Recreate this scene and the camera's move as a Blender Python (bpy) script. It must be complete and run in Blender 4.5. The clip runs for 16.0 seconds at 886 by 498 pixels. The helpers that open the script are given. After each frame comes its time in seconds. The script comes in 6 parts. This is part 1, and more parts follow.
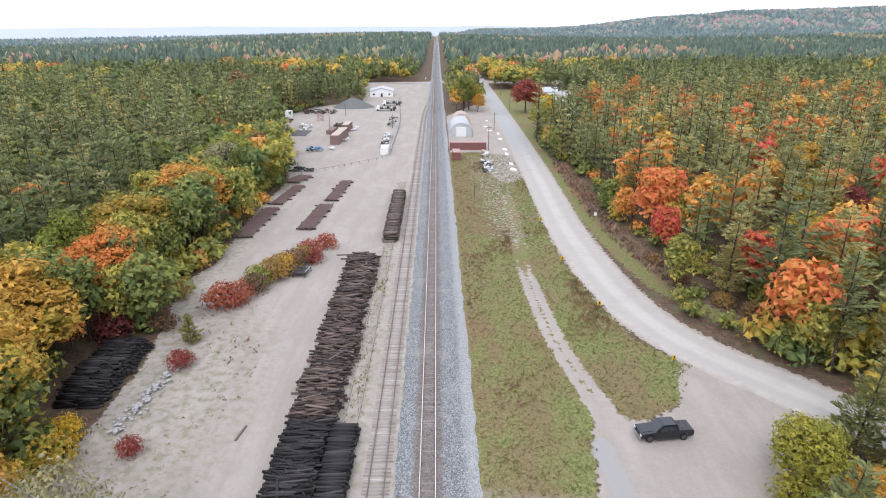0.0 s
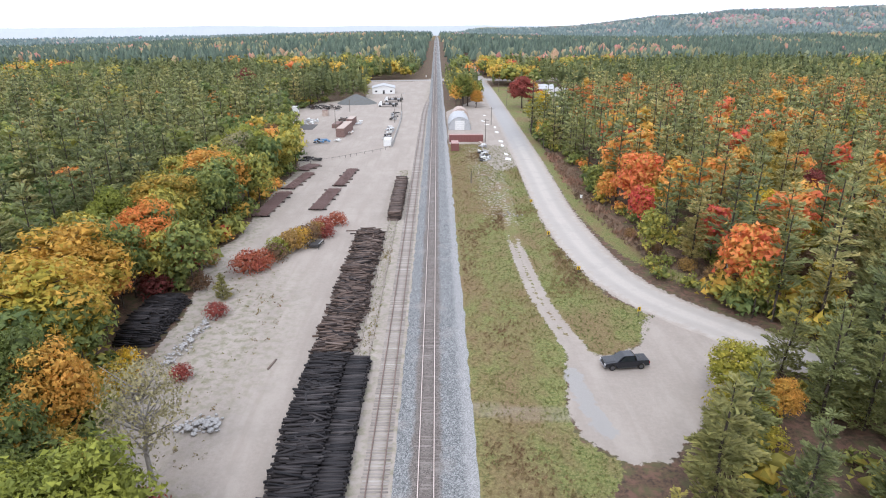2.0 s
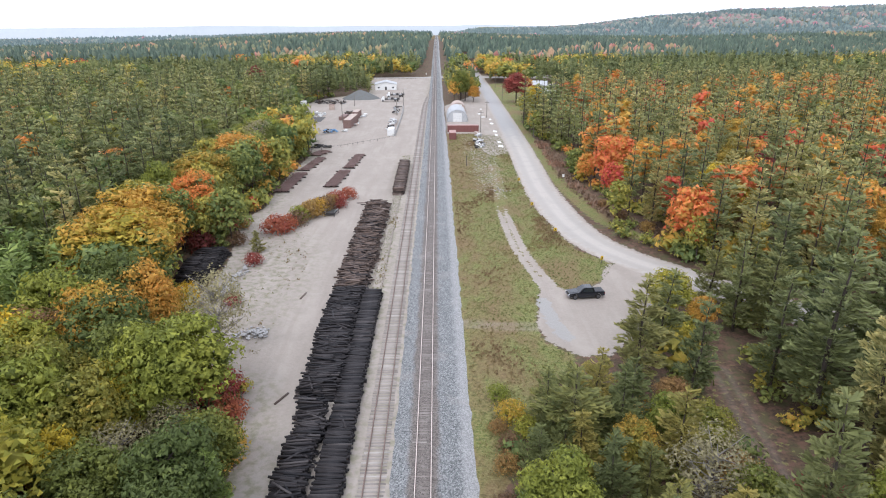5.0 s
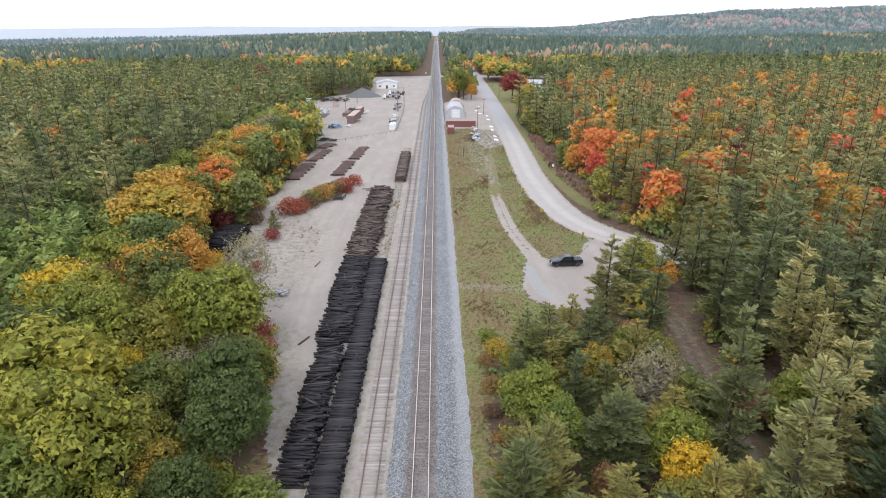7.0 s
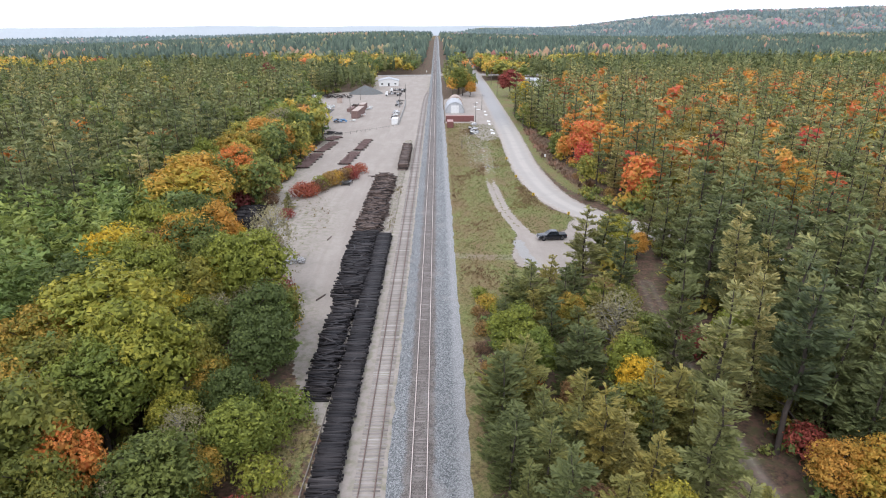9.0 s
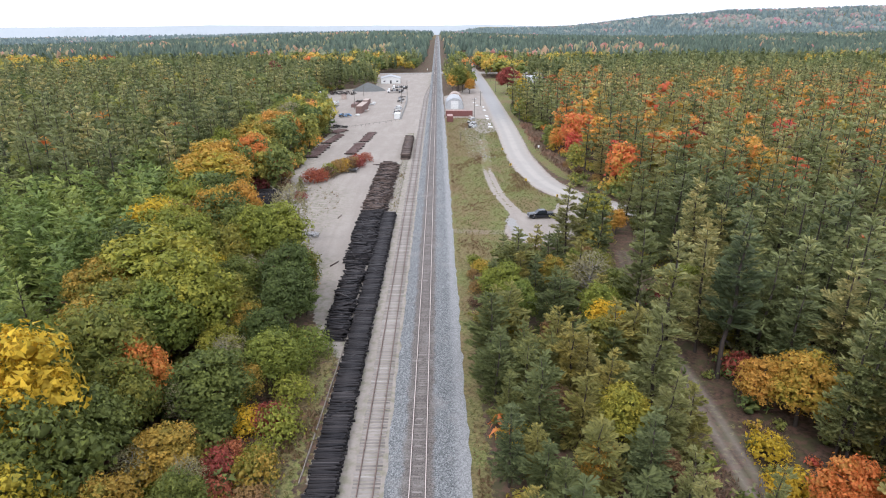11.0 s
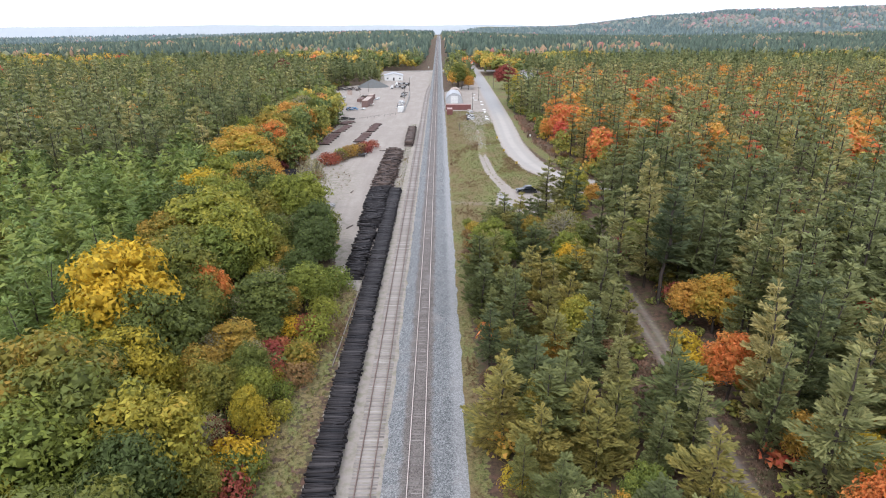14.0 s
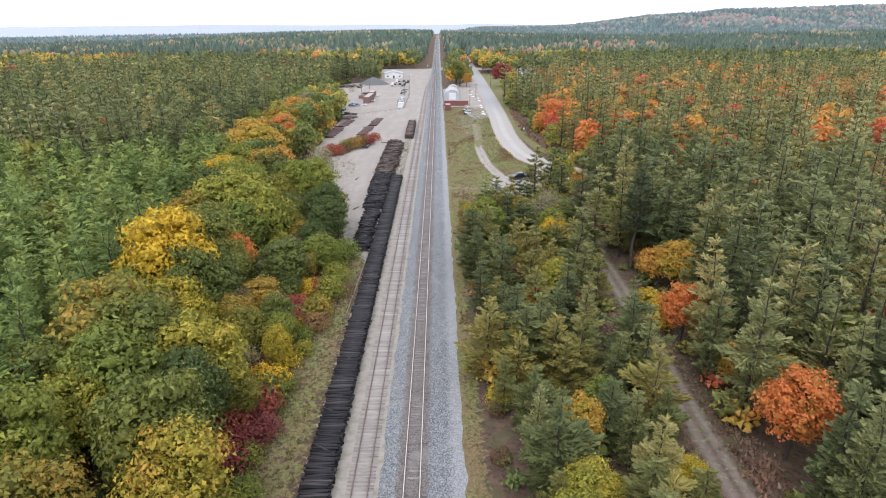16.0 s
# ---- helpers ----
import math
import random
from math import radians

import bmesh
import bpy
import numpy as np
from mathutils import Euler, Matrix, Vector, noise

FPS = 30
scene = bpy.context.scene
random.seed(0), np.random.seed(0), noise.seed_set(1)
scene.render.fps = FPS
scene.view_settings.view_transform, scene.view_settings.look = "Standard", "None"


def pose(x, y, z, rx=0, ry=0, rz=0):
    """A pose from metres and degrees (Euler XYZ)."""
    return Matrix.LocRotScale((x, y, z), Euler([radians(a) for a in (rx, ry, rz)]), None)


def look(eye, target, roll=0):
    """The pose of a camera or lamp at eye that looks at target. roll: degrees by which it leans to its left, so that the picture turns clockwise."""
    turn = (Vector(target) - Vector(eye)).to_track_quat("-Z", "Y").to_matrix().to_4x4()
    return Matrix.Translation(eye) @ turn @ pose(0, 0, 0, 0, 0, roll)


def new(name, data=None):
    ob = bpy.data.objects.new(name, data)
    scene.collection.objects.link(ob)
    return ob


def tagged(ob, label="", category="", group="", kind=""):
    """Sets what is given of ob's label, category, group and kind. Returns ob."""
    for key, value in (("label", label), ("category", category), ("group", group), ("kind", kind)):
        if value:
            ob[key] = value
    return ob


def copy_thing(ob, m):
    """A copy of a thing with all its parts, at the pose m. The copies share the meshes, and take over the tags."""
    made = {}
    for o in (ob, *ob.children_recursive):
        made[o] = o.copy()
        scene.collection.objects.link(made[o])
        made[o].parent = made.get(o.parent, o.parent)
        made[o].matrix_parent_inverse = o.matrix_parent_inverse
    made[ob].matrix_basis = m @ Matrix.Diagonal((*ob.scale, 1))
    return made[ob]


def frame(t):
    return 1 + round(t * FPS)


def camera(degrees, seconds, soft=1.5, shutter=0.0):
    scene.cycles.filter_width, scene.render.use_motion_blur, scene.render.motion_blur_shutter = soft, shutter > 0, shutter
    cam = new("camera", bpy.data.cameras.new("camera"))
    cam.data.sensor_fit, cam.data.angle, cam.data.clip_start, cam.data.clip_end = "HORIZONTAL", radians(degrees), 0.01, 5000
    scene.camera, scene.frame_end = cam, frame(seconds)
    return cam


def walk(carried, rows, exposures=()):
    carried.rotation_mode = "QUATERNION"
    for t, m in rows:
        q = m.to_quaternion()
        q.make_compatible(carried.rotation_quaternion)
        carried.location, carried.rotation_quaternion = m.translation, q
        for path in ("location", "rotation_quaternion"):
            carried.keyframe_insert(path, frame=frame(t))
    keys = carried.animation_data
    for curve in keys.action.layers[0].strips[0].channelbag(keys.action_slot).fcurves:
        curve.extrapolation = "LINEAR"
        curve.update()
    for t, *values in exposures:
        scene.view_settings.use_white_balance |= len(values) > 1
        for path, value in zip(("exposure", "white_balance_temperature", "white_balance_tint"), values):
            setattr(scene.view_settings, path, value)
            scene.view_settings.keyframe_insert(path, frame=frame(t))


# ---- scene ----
cam = camera(71.5, 16.0, soft=1.1)
EYE, SIDE, TILT, TURN = 41.4, 0.97, -20.28, -0.6
ROWS = [
    (0.0, 0.0, 0.0, 0.0, 0.0, 0.0, -0.0),
    (0.5, 0.066, -3.242, -1.222, -0.0, -0.008, 0.0),
    (1.0, 0.18, -6.495, -2.443, 0.025, -0.025, -0.0),
    (1.5, 0.275, -9.794, -3.655, 0.033, -0.025, 0.0),
    (2.0, 0.36, -13.059, -4.868, 0.049, -0.041, 0.02),
    (2.5, 0.445, -16.335, -6.08, 0.049, -0.057, 0.04),
    (3.0, 0.549, -19.612, -7.273, 0.066, -0.074, 0.06),
    (3.5, 0.663, -22.9, -8.504, 0.074, -0.082, 0.08),
    (4.0, 0.739, -26.153, -9.716, 0.082, -0.082, 0.08),
    (6.5, 1.136, -42.719, -15.777, 0.025, -0.008, 0.06),
    (7.0, 1.222, -46.018, -16.989, 0.025, -0.0, 0.05),
    (7.5, 1.297, -49.329, -18.211, 0.033, -0.008, 0.03),
    (8.0, 1.373, -52.617, -19.432, 0.049, -0.008, 0.02),
    (8.5, 1.449, -55.905, -20.654, 0.049, -0.008, -0.0),
    (9.0, 1.534, -59.204, -21.876, 0.057, -0.016, -0.02),
    (11.5, 1.922, -75.667, -28.041, 0.14, -0.066, -0.06),
    (12.0, 2.008, -78.989, -29.262, 0.156, -0.057, -0.07),
    (12.5, 2.102, -82.323, -30.484, 0.172, -0.057, -0.08),
    (13.0, 2.197, -85.646, -31.706, 0.181, -0.066, -0.09),
    (13.5, 2.282, -88.968, -32.946, 0.205, -0.066, -0.1),
    (14.0, 2.377, -92.302, -34.168, 0.23, -0.082, -0.1),
    (14.5, 2.453, -95.428, -35.323, 0.246, -0.107, -0.1),
    (15.0, 2.538, -98.751, -36.545, 0.271, -0.115, -0.12),
    (15.5, 2.633, -102.096, -37.795, 0.287, -0.131, -0.12),
    (16.0, 2.794, -105.142, -38.855, 0.172, -0.14, -0.02),
]
walk(cam, [(t, pose(SIDE, 0, EYE, TILT, 0, TURN) @ pose(x, y, z, 90 + pitch, roll, yaw)) for t, x, y, z, yaw, pitch, roll in ROWS],
     exposures=[(0.0, 0.24, 5880.0, 14.0), (4.2, 0.24, 5880.0, 14.0), (6.3, 0.1, 5880.0, 14.0), (16.0, 0.17, 5880.0, 14.0)])

# ---- light: an overcast sky ----
world = bpy.data.worlds.new("overcast")
scene.world = world
world.use_nodes = True
wn, wl = world.node_tree.nodes, world.node_tree.links
wn.clear()
sky = wn.new("ShaderNodeTexSky")
sky.sky_type, sky.sun_disc, sky.sun_elevation, sky.sun_rotation = "NISHITA", False, radians(48), radians(200)
sky.air_density, sky.dust_density = 1.0, 4.0
pale = wn.new("ShaderNodeHueSaturation")
pale.inputs["Saturation"].default_value = 0.12
cloud = wn.new("ShaderNodeMix")
cloud.data_type, cloud.inputs["Factor"].default_value = "RGBA", 0.75
cloud.inputs["B"].default_value = (11.0, 11.2, 11.6, 1)
back = wn.new("ShaderNodeBackground")
back.inputs["Strength"].default_value = 0.14
wout = wn.new("ShaderNodeOutputWorld")
wl.new(sky.outputs[0], pale.inputs["Color"])
wl.new(pale.outputs[0], cloud.inputs["A"])
wl.new(cloud.outputs["Result"], back.inputs["Color"])
wl.new(back.outputs[0], wout.inputs["Surface"])
sun = new("sun", bpy.data.lights.new("sun", "SUN"))
sun.data.energy, sun.data.angle, sun.data.color = 1.2, radians(18), (1, 0.96, 0.9)
sun.matrix_world = look((-30, -60, 110), (0, 30, 0))


# ---- materials ----
class Nodes:
    """Short hand for node materials."""

    def __init__(self, name, rough=0.8, metal=0.0):
        self.m = bpy.data.materials.new(name)
        self.m.use_nodes = True
        self.t = self.m.node_tree
        self.b = self.t.nodes["Principled BSDF"]
        self.b.inputs["Roughness"].default_value = rough
        self.b.inputs["Metallic"].default_value = metal
        self.b.inputs["Specular IOR Level"].default_value = 0.25
        self.pos = self.t.nodes.new("ShaderNodeTexCoord").outputs["Object"]

    def add(self, kind, **sets):
        n = self.t.nodes.new("ShaderNode" + kind)
        for k, v in sets.items():
            n.inputs[k.replace("_", " ")].default_value = v
        return n

    def link(self, a, b):
        self.t.links.new(a, b)

    def noise(self, scale, detail=4, stretch=None, rough=0.6):
        n = self.add("TexNoise", Scale=scale, Detail=detail, Roughness=rough)
        src = self.pos
        if stretch:
            mp = self.add("Mapping", Scale=stretch)
            self.link(src, mp.inputs["Vector"])
            src = mp.outputs[0]
        self.link(src, n.inputs["Vector"])
        return n.outputs["Fac"]

    def ramp(self, fac, stops):
        n = self.t.nodes.new("ShaderNodeValToRGB")
        el = n.color_ramp.elements
        while len(el) < len(stops):
            el.new(0.5)
        for e, (p, c) in zip(el, stops):
            e.position = p
            e.color = (*c, 1) if isinstance(c, tuple) else (c, c, c, 1)
        self.link(fac, n.inputs[0])
        return n.outputs[0]

    def math(self, op, a, b=0.0, c=0.0, clamp=False):
        n = self.t.nodes.new("ShaderNodeMath")
        n.operation, n.use_clamp = op, clamp
        for i, v in enumerate((a, b, c)):
            if isinstance(v, (int, float)):
                n.inputs[i].default_value = v
            else:
                self.link(v, n.inputs[i])
        return n.outputs[0]

    def mix(self, fac, a, b, blend="MIX"):
        n = self.t.nodes.new("ShaderNodeMix")
        n.data_type, n.blend_type = "RGBA", blend
        for s, v in (("Factor", fac), ("A", a), ("B", b)):
            sock = n.inputs[s] if s == "Factor" else [i for i in n.inputs if i.name == s and i.type == "RGBA"][0]
            if isinstance(v, (int, float)):
                sock.default_value = v if s == "Factor" else (v, v, v, 1)
            elif isinstance(v, tuple):
                sock.default_value = (*v, 1)
            else:
                self.link(v, sock)
        return [o for o in n.outputs if o.type == "RGBA"][0]

    def attr(self, name):
        n = self.t.nodes.new("ShaderNodeAttribute")
        n.attribute_name = name
        return n.outputs["Fac"]

    def random(self):
        return self.t.nodes.new("ShaderNodeObjectInfo").outputs["Random"]

    def island(self):
        return self.t.nodes.new("ShaderNodeNewGeometry").outputs["Random Per Island"]

    def done(self, colour, bump=None, depth=0.05):
        if isinstance(colour, tuple):
            self.b.inputs["Base Color"].default_value = (*colour, 1)
        else:
            self.link(colour, self.b.inputs["Base Color"])
        if bump is not None:
            n = self.add("Bump", Distance=depth, Strength=0.8)
            self.link(bump, n.inputs["Height"])
            self.link(n.outputs[0], self.b.inputs["Normal"])
        return self.m


def simple(name, colour, rough=0.7, metal=0.0, vary=0.35, scale=3.0, stain=(0.12, 0.1, 0.08)):
    """A worn plain surface: its colour with fine grain and larger stains."""
    n = Nodes(name, rough, metal)
    c = n.mix(n.math("MULTIPLY", n.noise(scale * 8), vary), colour, tuple(v * 0.45 for v in colour))
    spots = n.ramp(n.noise(scale, 6), [(0.5, 0.0), (0.62, 0.7)])
    c = n.mix(n.math("MULTIPLY", spots, vary), c, stain)
    return n.done(c, n.noise(scale * 12), 0.01)


def make_ground():
    n = Nodes("ground_cover", 0.95)
    big, mid, fine, grit = n.noise(0.05, 5), n.noise(0.35, 6), n.noise(2.2, 6), n.noise(9.0, 3)
    litter = n.mix(n.ramp(fine, [(0.35, 0.0), (0.7, 1.0)]), (0.055, 0.04, 0.03), (0.15, 0.095, 0.06))
    litter = n.mix(n.ramp(mid, [(0.48, 0.0), (0.58, 0.8)]), litter, (0.1, 0.095, 0.045))
    litter = n.mix(n.ramp(n.noise(0.8, 7), [(0.5, 0.0), (0.6, 0.7)]), litter, (0.17, 0.095, 0.07))
    gravel = n.mix(fine, (0.262, 0.226, 0.194), (0.385, 0.34, 0.295))
    gravel = n.mix(n.ramp(n.noise(0.14, 6, (1.6, 0.5, 1)), [(0.44, 0.0), (0.6, 0.5)]), gravel, (0.4, 0.355, 0.31))
    gravel = n.mix(n.ramp(n.noise(0.5, 5, (1.5, 0.07, 1)), [(0.5, 0.0), (0.64, 0.45)]), gravel, (0.3, 0.258, 0.222))
    gravel = n.mix(n.ramp(mid, [(0.5, 0.0), (0.64, 0.4)]), gravel, (0.28, 0.25, 0.215))
    gravel = n.mix(n.ramp(grit, [(0.6, 0.0), (0.72, 0.25)]), gravel, (0.2, 0.19, 0.175))
    weeds = n.math("MULTIPLY", n.ramp(n.noise(0.9, 7), [(0.46, 0.0), (0.62, 0.6)]), n.attr("weedy"))
    gravel = n.mix(weeds, gravel, (0.16, 0.165, 0.085))
    grass = n.mix(n.ramp(fine, [(0.38, 0.0), (0.62, 1.0)]), (0.075, 0.095, 0.025), (0.19, 0.2, 0.065))
    grass = n.mix(n.ramp(mid, [(0.48, 0.0), (0.62, 0.45)]), grass, (0.19, 0.15, 0.07))
    grass = n.mix(n.ramp(n.noise(0.1, 7, (1.4, 0.7, 1)), [(0.47, 0.0), (0.6, 0.8)]), grass, (0.17, 0.11, 0.06))
    grass = n.mix(n.ramp(n.noise(4.5, 5), [(0.5, 0.0), (0.62, 0.7)]), grass, (0.27, 0.24, 0.11))
    dry = n.ramp(n.math("ADD", n.attr("dry"), n.math("MULTIPLY", n.math("SUBTRACT", n.noise(0.3, 5, (1.3, 0.6, 1)), 0.5), 2.0)), [(0.25, 0.0), (0.85, 0.8)])
    grass = n.mix(dry, grass, n.mix(n.ramp(fine, [(0.38, 0.0), (0.62, 1.0)]), (0.1, 0.065, 0.035), (0.25, 0.175, 0.09)))
    brush = n.mix(fine, (0.1, 0.07, 0.045), (0.2, 0.135, 0.09))

    def mask(name, wide=2.2):
        v = n.math("ADD", n.attr(name), n.math("MULTIPLY", n.math("SUBTRACT", n.noise(1.1, 8), 0.5), wide))
        return n.ramp(v, [(0.44, 0.0), (0.56, 1.0)])

    c = n.mix(mask("brush"), litter, brush)
    c = n.mix(mask("grass"), c, grass)
    c = n.mix(mask("gravel", 1.5), c, gravel)
    worn = n.math("MULTIPLY", n.attr("track"), n.math("ADD", 0.55, n.math("MULTIPLY", n.noise(0.6, 5), 0.7)), clamp=True)
    c = n.mix(worn, c, n.mix(fine, (0.24, 0.205, 0.17), (0.36, 0.315, 0.27)))
    wet = n.ramp(n.math("ADD", n.attr("wet"), n.math("MULTIPLY", n.math("SUBTRACT", n.noise(0.7, 7), 0.5), 1.6)), [(0.42, 0.0), (0.6, 0.85)])
    c = n.mix(wet, c, (0.3, 0.29, 0.275))
    r = n.math("SUBTRACT", 0.95, n.math("MULTIPLY", wet, 0.5))
    n.link(r, n.b.inputs["Roughness"])
    return n.done(c, n.math("ADD", fine, grit), 0.06)


def make_ballast():
    n = Nodes("ballast_stone", 0.9)
    x = n.add("SeparateXYZ")
    n.link(n.pos, x.inputs[0])
    side = n.math("ABSOLUTE", x.outputs["X"])
    wob = n.math("ADD", side, n.math("MULTIPLY", n.math("SUBTRACT", n.noise(0.5, 6), 0.5), 1.3))
    cell = n.add("TexVoronoi", Scale=9.0)
    n.link(n.pos, cell.inputs["Vector"])
    stone = n.ramp(cell.outputs["Color"], [(0.1, (0.085, 0.089, 0.09)), (0.5, (0.18, 0.185, 0.184)), (0.9, (0.34, 0.344, 0.34))])
    dusty = n.ramp(cell.outputs["Color"], [(0.1, (0.2, 0.2, 0.198)), (0.8, (0.37, 0.367, 0.36))])
    rusty = n.ramp(cell.outputs["Color"], [(0.1, (0.085, 0.072, 0.062)), (0.8, (0.21, 0.185, 0.168))])
    c = n.mix(n.ramp(n.math("MULTIPLY", wob, 0.1), [(0.125, 0.0), (0.175, 1.0)]), rusty, stone)
    c = n.mix(n.ramp(n.math("MULTIPLY", wob, 0.1), [(0.34, 0.0), (0.42, 0.9)]), c, dusty)
    c = n.mix(n.ramp(n.noise(0.22, 7), [(0.55, 0.0), (0.7, 0.5)]), c, (0.3, 0.28, 0.26))
    return n.done(c, cell.outputs["Distance"], 0.05)


def make_road():
    n = Nodes("dusty_road", 0.9)
    uv = n.t.nodes.new("ShaderNodeUVMap")
    sep = n.add("SeparateXYZ")
    n.link(uv.outputs[0], sep.inputs[0])
    p = n.add("SeparateXYZ")
    n.link(n.pos, p.inputs[0])
    fine, mid = n.noise(3.0, 6), n.noise(0.3, 6)
    dust = n.mix(fine, (0.39, 0.357, 0.32), (0.49, 0.452, 0.408))
    tar = n.mix(fine, (0.27, 0.265, 0.26), (0.38, 0.375, 0.37))
    u = n.math("ADD", sep.outputs["X"], n.math("MULTIPLY", n.math("SUBTRACT", mid, 0.5), 0.05))
    tracks = n.math("ABSOLUTE", n.math("SINE", n.math("MULTIPLY", u, 6.283)))
    worn = n.ramp(tracks, [(0.5, 0.0), (0.97, 0.6)])
    c = n.mix(worn, dust, (0.34, 0.315, 0.285))
    far = n.ramp(n.math("MULTIPLY", n.math("ADD", p.outputs["Y"], n.math("MULTIPLY", mid, 60.0)), 0.002), [(0.42, 0.0), (0.5, 0.85)])
    c = n.mix(far, c, tar)
    c = n.mix(n.ramp(mid, [(0.5, 0.0), (0.7, 0.35)]), c, (0.3, 0.285, 0.265))
    rim = n.math("MULTIPLY", n.math("ABSOLUTE", n.math("SUBTRACT", sep.outputs["X"], 0.5)), 2.0)
    rim = n.math("ADD", rim, n.math("MULTIPLY", n.math("SUBTRACT", n.noise(0.8, 7), 0.5), 0.9))
    c = n.mix(n.ramp(rim, [(0.62, 0.0), (0.98, 0.9)]), c, n.mix(fine, (0.29, 0.252, 0.215), (0.41, 0.365, 0.316)))
    return n.done(c, fine, 0.02)


def make_leaves(name, stops, attribute=None, glow=0.3, mingle=0.9):
    """Foliage: each tree takes its own tone, each spray of leaves varies about it."""
    n = Nodes(name, 0.65)
    tone = n.attr(attribute) if attribute else n.random()
    isl = n.island()
    drift = n.math("MULTIPLY", n.math("SUBTRACT", n.noise(0.22, 3), 0.5), mingle)
    v = n.math("ADD", n.math("ADD", tone, drift), n.math("MULTIPLY", n.math("SUBTRACT", isl, 0.5), 0.2), clamp=True)
    c = n.ramp(v, stops)
    val = n.add("HueSaturation")
    n.link(n.math("ADD", 0.55, n.math("MULTIPLY", n.noise(0.9, 4), n.math("ADD", 0.45, n.math("MULTIPLY", isl, 0.85)))), val.inputs["Value"])
    n.link(c, val.inputs["Color"])
    c = val.outputs[0]
    n.done(c)
    tr = n.add("BsdfTranslucent")
    n.link(c, tr.inputs["Color"])
    mx = n.add("MixShader", Fac=glow)
    n.link(n.b.outputs[0], mx.inputs[1])
    n.link(tr.outputs[0], mx.inputs[2])
    n.link(mx.outputs[0], n.t.nodes["Material Output"].inputs["Surface"])
    return n.m


def make_wood(name, dark, light, grey, seed=0.0):
    n = Nodes(name, 0.65)
    grain = n.noise(6.0, 6, (0.25, 3, 3))
    r = n.math("FRACT", n.math("ADD", n.random(), n.math("MULTIPLY", n.island(), 0.97)))
    c = n.mix(r, dark, light)
    c = n.mix(n.ramp(grain, [(0.45, 0.0), (0.8, 0.3)]), c, grey)
    c = n.mix(n.ramp(r, [(0.9, 0.0), (0.97, 0.6)]), c, grey)
    return n.done(c, grain, 0.02)


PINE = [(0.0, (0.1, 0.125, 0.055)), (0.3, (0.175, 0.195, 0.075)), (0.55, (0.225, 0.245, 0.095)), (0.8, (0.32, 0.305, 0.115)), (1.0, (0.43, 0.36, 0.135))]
SOFT = [(0.0, (0.165, 0.225, 0.062)), (0.5, (0.225, 0.285, 0.075)), (1.0, (0.3, 0.335, 0.08))]
BLUE = [(0.0, (0.12, 0.14, 0.052)), (0.4, (0.17, 0.185, 0.062)), (0.7, (0.235, 0.22, 0.062)), (1.0, (0.34, 0.275, 0.07))]
GREEN = [(0.0, (0.095, 0.125, 0.036)), (0.5, (0.165, 0.185, 0.04)), (0.85, (0.265, 0.235, 0.042)), (1.0, (0.39, 0.25, 0.045))]
YELLOW = [(0.0, (0.34, 0.3, 0.04)), (0.5, (0.52, 0.385, 0.035)), (1.0, (0.64, 0.41, 0.03))]
OLIVE = [(0.0, (0.16, 0.2, 0.04)), (0.45, (0.26, 0.27, 0.042)), (0.8, (0.4, 0.33, 0.045)), (1.0, (0.5, 0.29, 0.05))]
ORANGE = [(0.0, (0.3, 0.25, 0.05)), (0.4, (0.5, 0.31, 0.055)), (0.8, (0.58, 0.28, 0.06)), (1.0, (0.62, 0.2, 0.055))]
PALE = [(0.0, (0.17, 0.19, 0.07)), (0.5, (0.24, 0.24, 0.085)), (1.0, (0.34, 0.295, 0.1))]
RED = [(0.0, (0.21, 0.06, 0.052)), (0.5, (0.32, 0.075, 0.056)), (1.0, (0.42, 0.15, 0.065))]
RUST = [(0.0, (0.16, 0.1, 0.06)), (0.5, (0.26, 0.15, 0.07)), (1.0, (0.36, 0.23, 0.07))]
BARE = [(0.0, (0.22, 0.2, 0.13)), (1.0, (0.33, 0.29, 0.14))]
MIXED = [(0.0, (0.13, 0.18, 0.06)), (0.3, (0.3, 0.3, 0.07)), (0.5, (0.52, 0.4, 0.07)), (0.7, (0.66, 0.36, 0.08)), (0.85, (0.68, 0.22, 0.075)), (1.0, (0.52, 0.085, 0.07))]
# far and hill palettes: leaf hues muted and blued by painted-in haze
HAZED_FAR_PINE = [(0.0, (0.07, 0.105, 0.08)), (0.5, (0.115, 0.155, 0.11)), (1.0, (0.18, 0.205, 0.13))]
HAZED_FAR_MIXED = [(0.0, (0.13, 0.17, 0.11)), (0.4, (0.22, 0.235, 0.13)), (0.6, (0.34, 0.28, 0.14)), (0.8, (0.4, 0.23, 0.15)), (1.0, (0.42, 0.17, 0.15))]
HAZED_HILL_PINE = [(0.0, (0.13, 0.18, 0.18)), (0.5, (0.17, 0.225, 0.215)), (1.0, (0.23, 0.28, 0.25))]
HAZED_HILL_MIXED = [(0.0, (0.18, 0.235, 0.215)), (0.45, (0.24, 0.28, 0.24)), (0.7, (0.33, 0.3, 0.26)), (0.85, (0.4, 0.26, 0.25)), (1.0, (0.43, 0.2, 0.23))]
LEAVES = {k: make_leaves(k.lower() + "_leaves", v) for k, v in dict(PALE=PALE, PINE=PINE, SOFT=SOFT, BLUE=BLUE, GREEN=GREEN, YELLOW=YELLOW, OLIVE=OLIVE, ORANGE=ORANGE, RED=RED, RUST=RUST, BARE=BARE).items()}
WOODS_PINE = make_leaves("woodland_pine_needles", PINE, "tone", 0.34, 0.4)
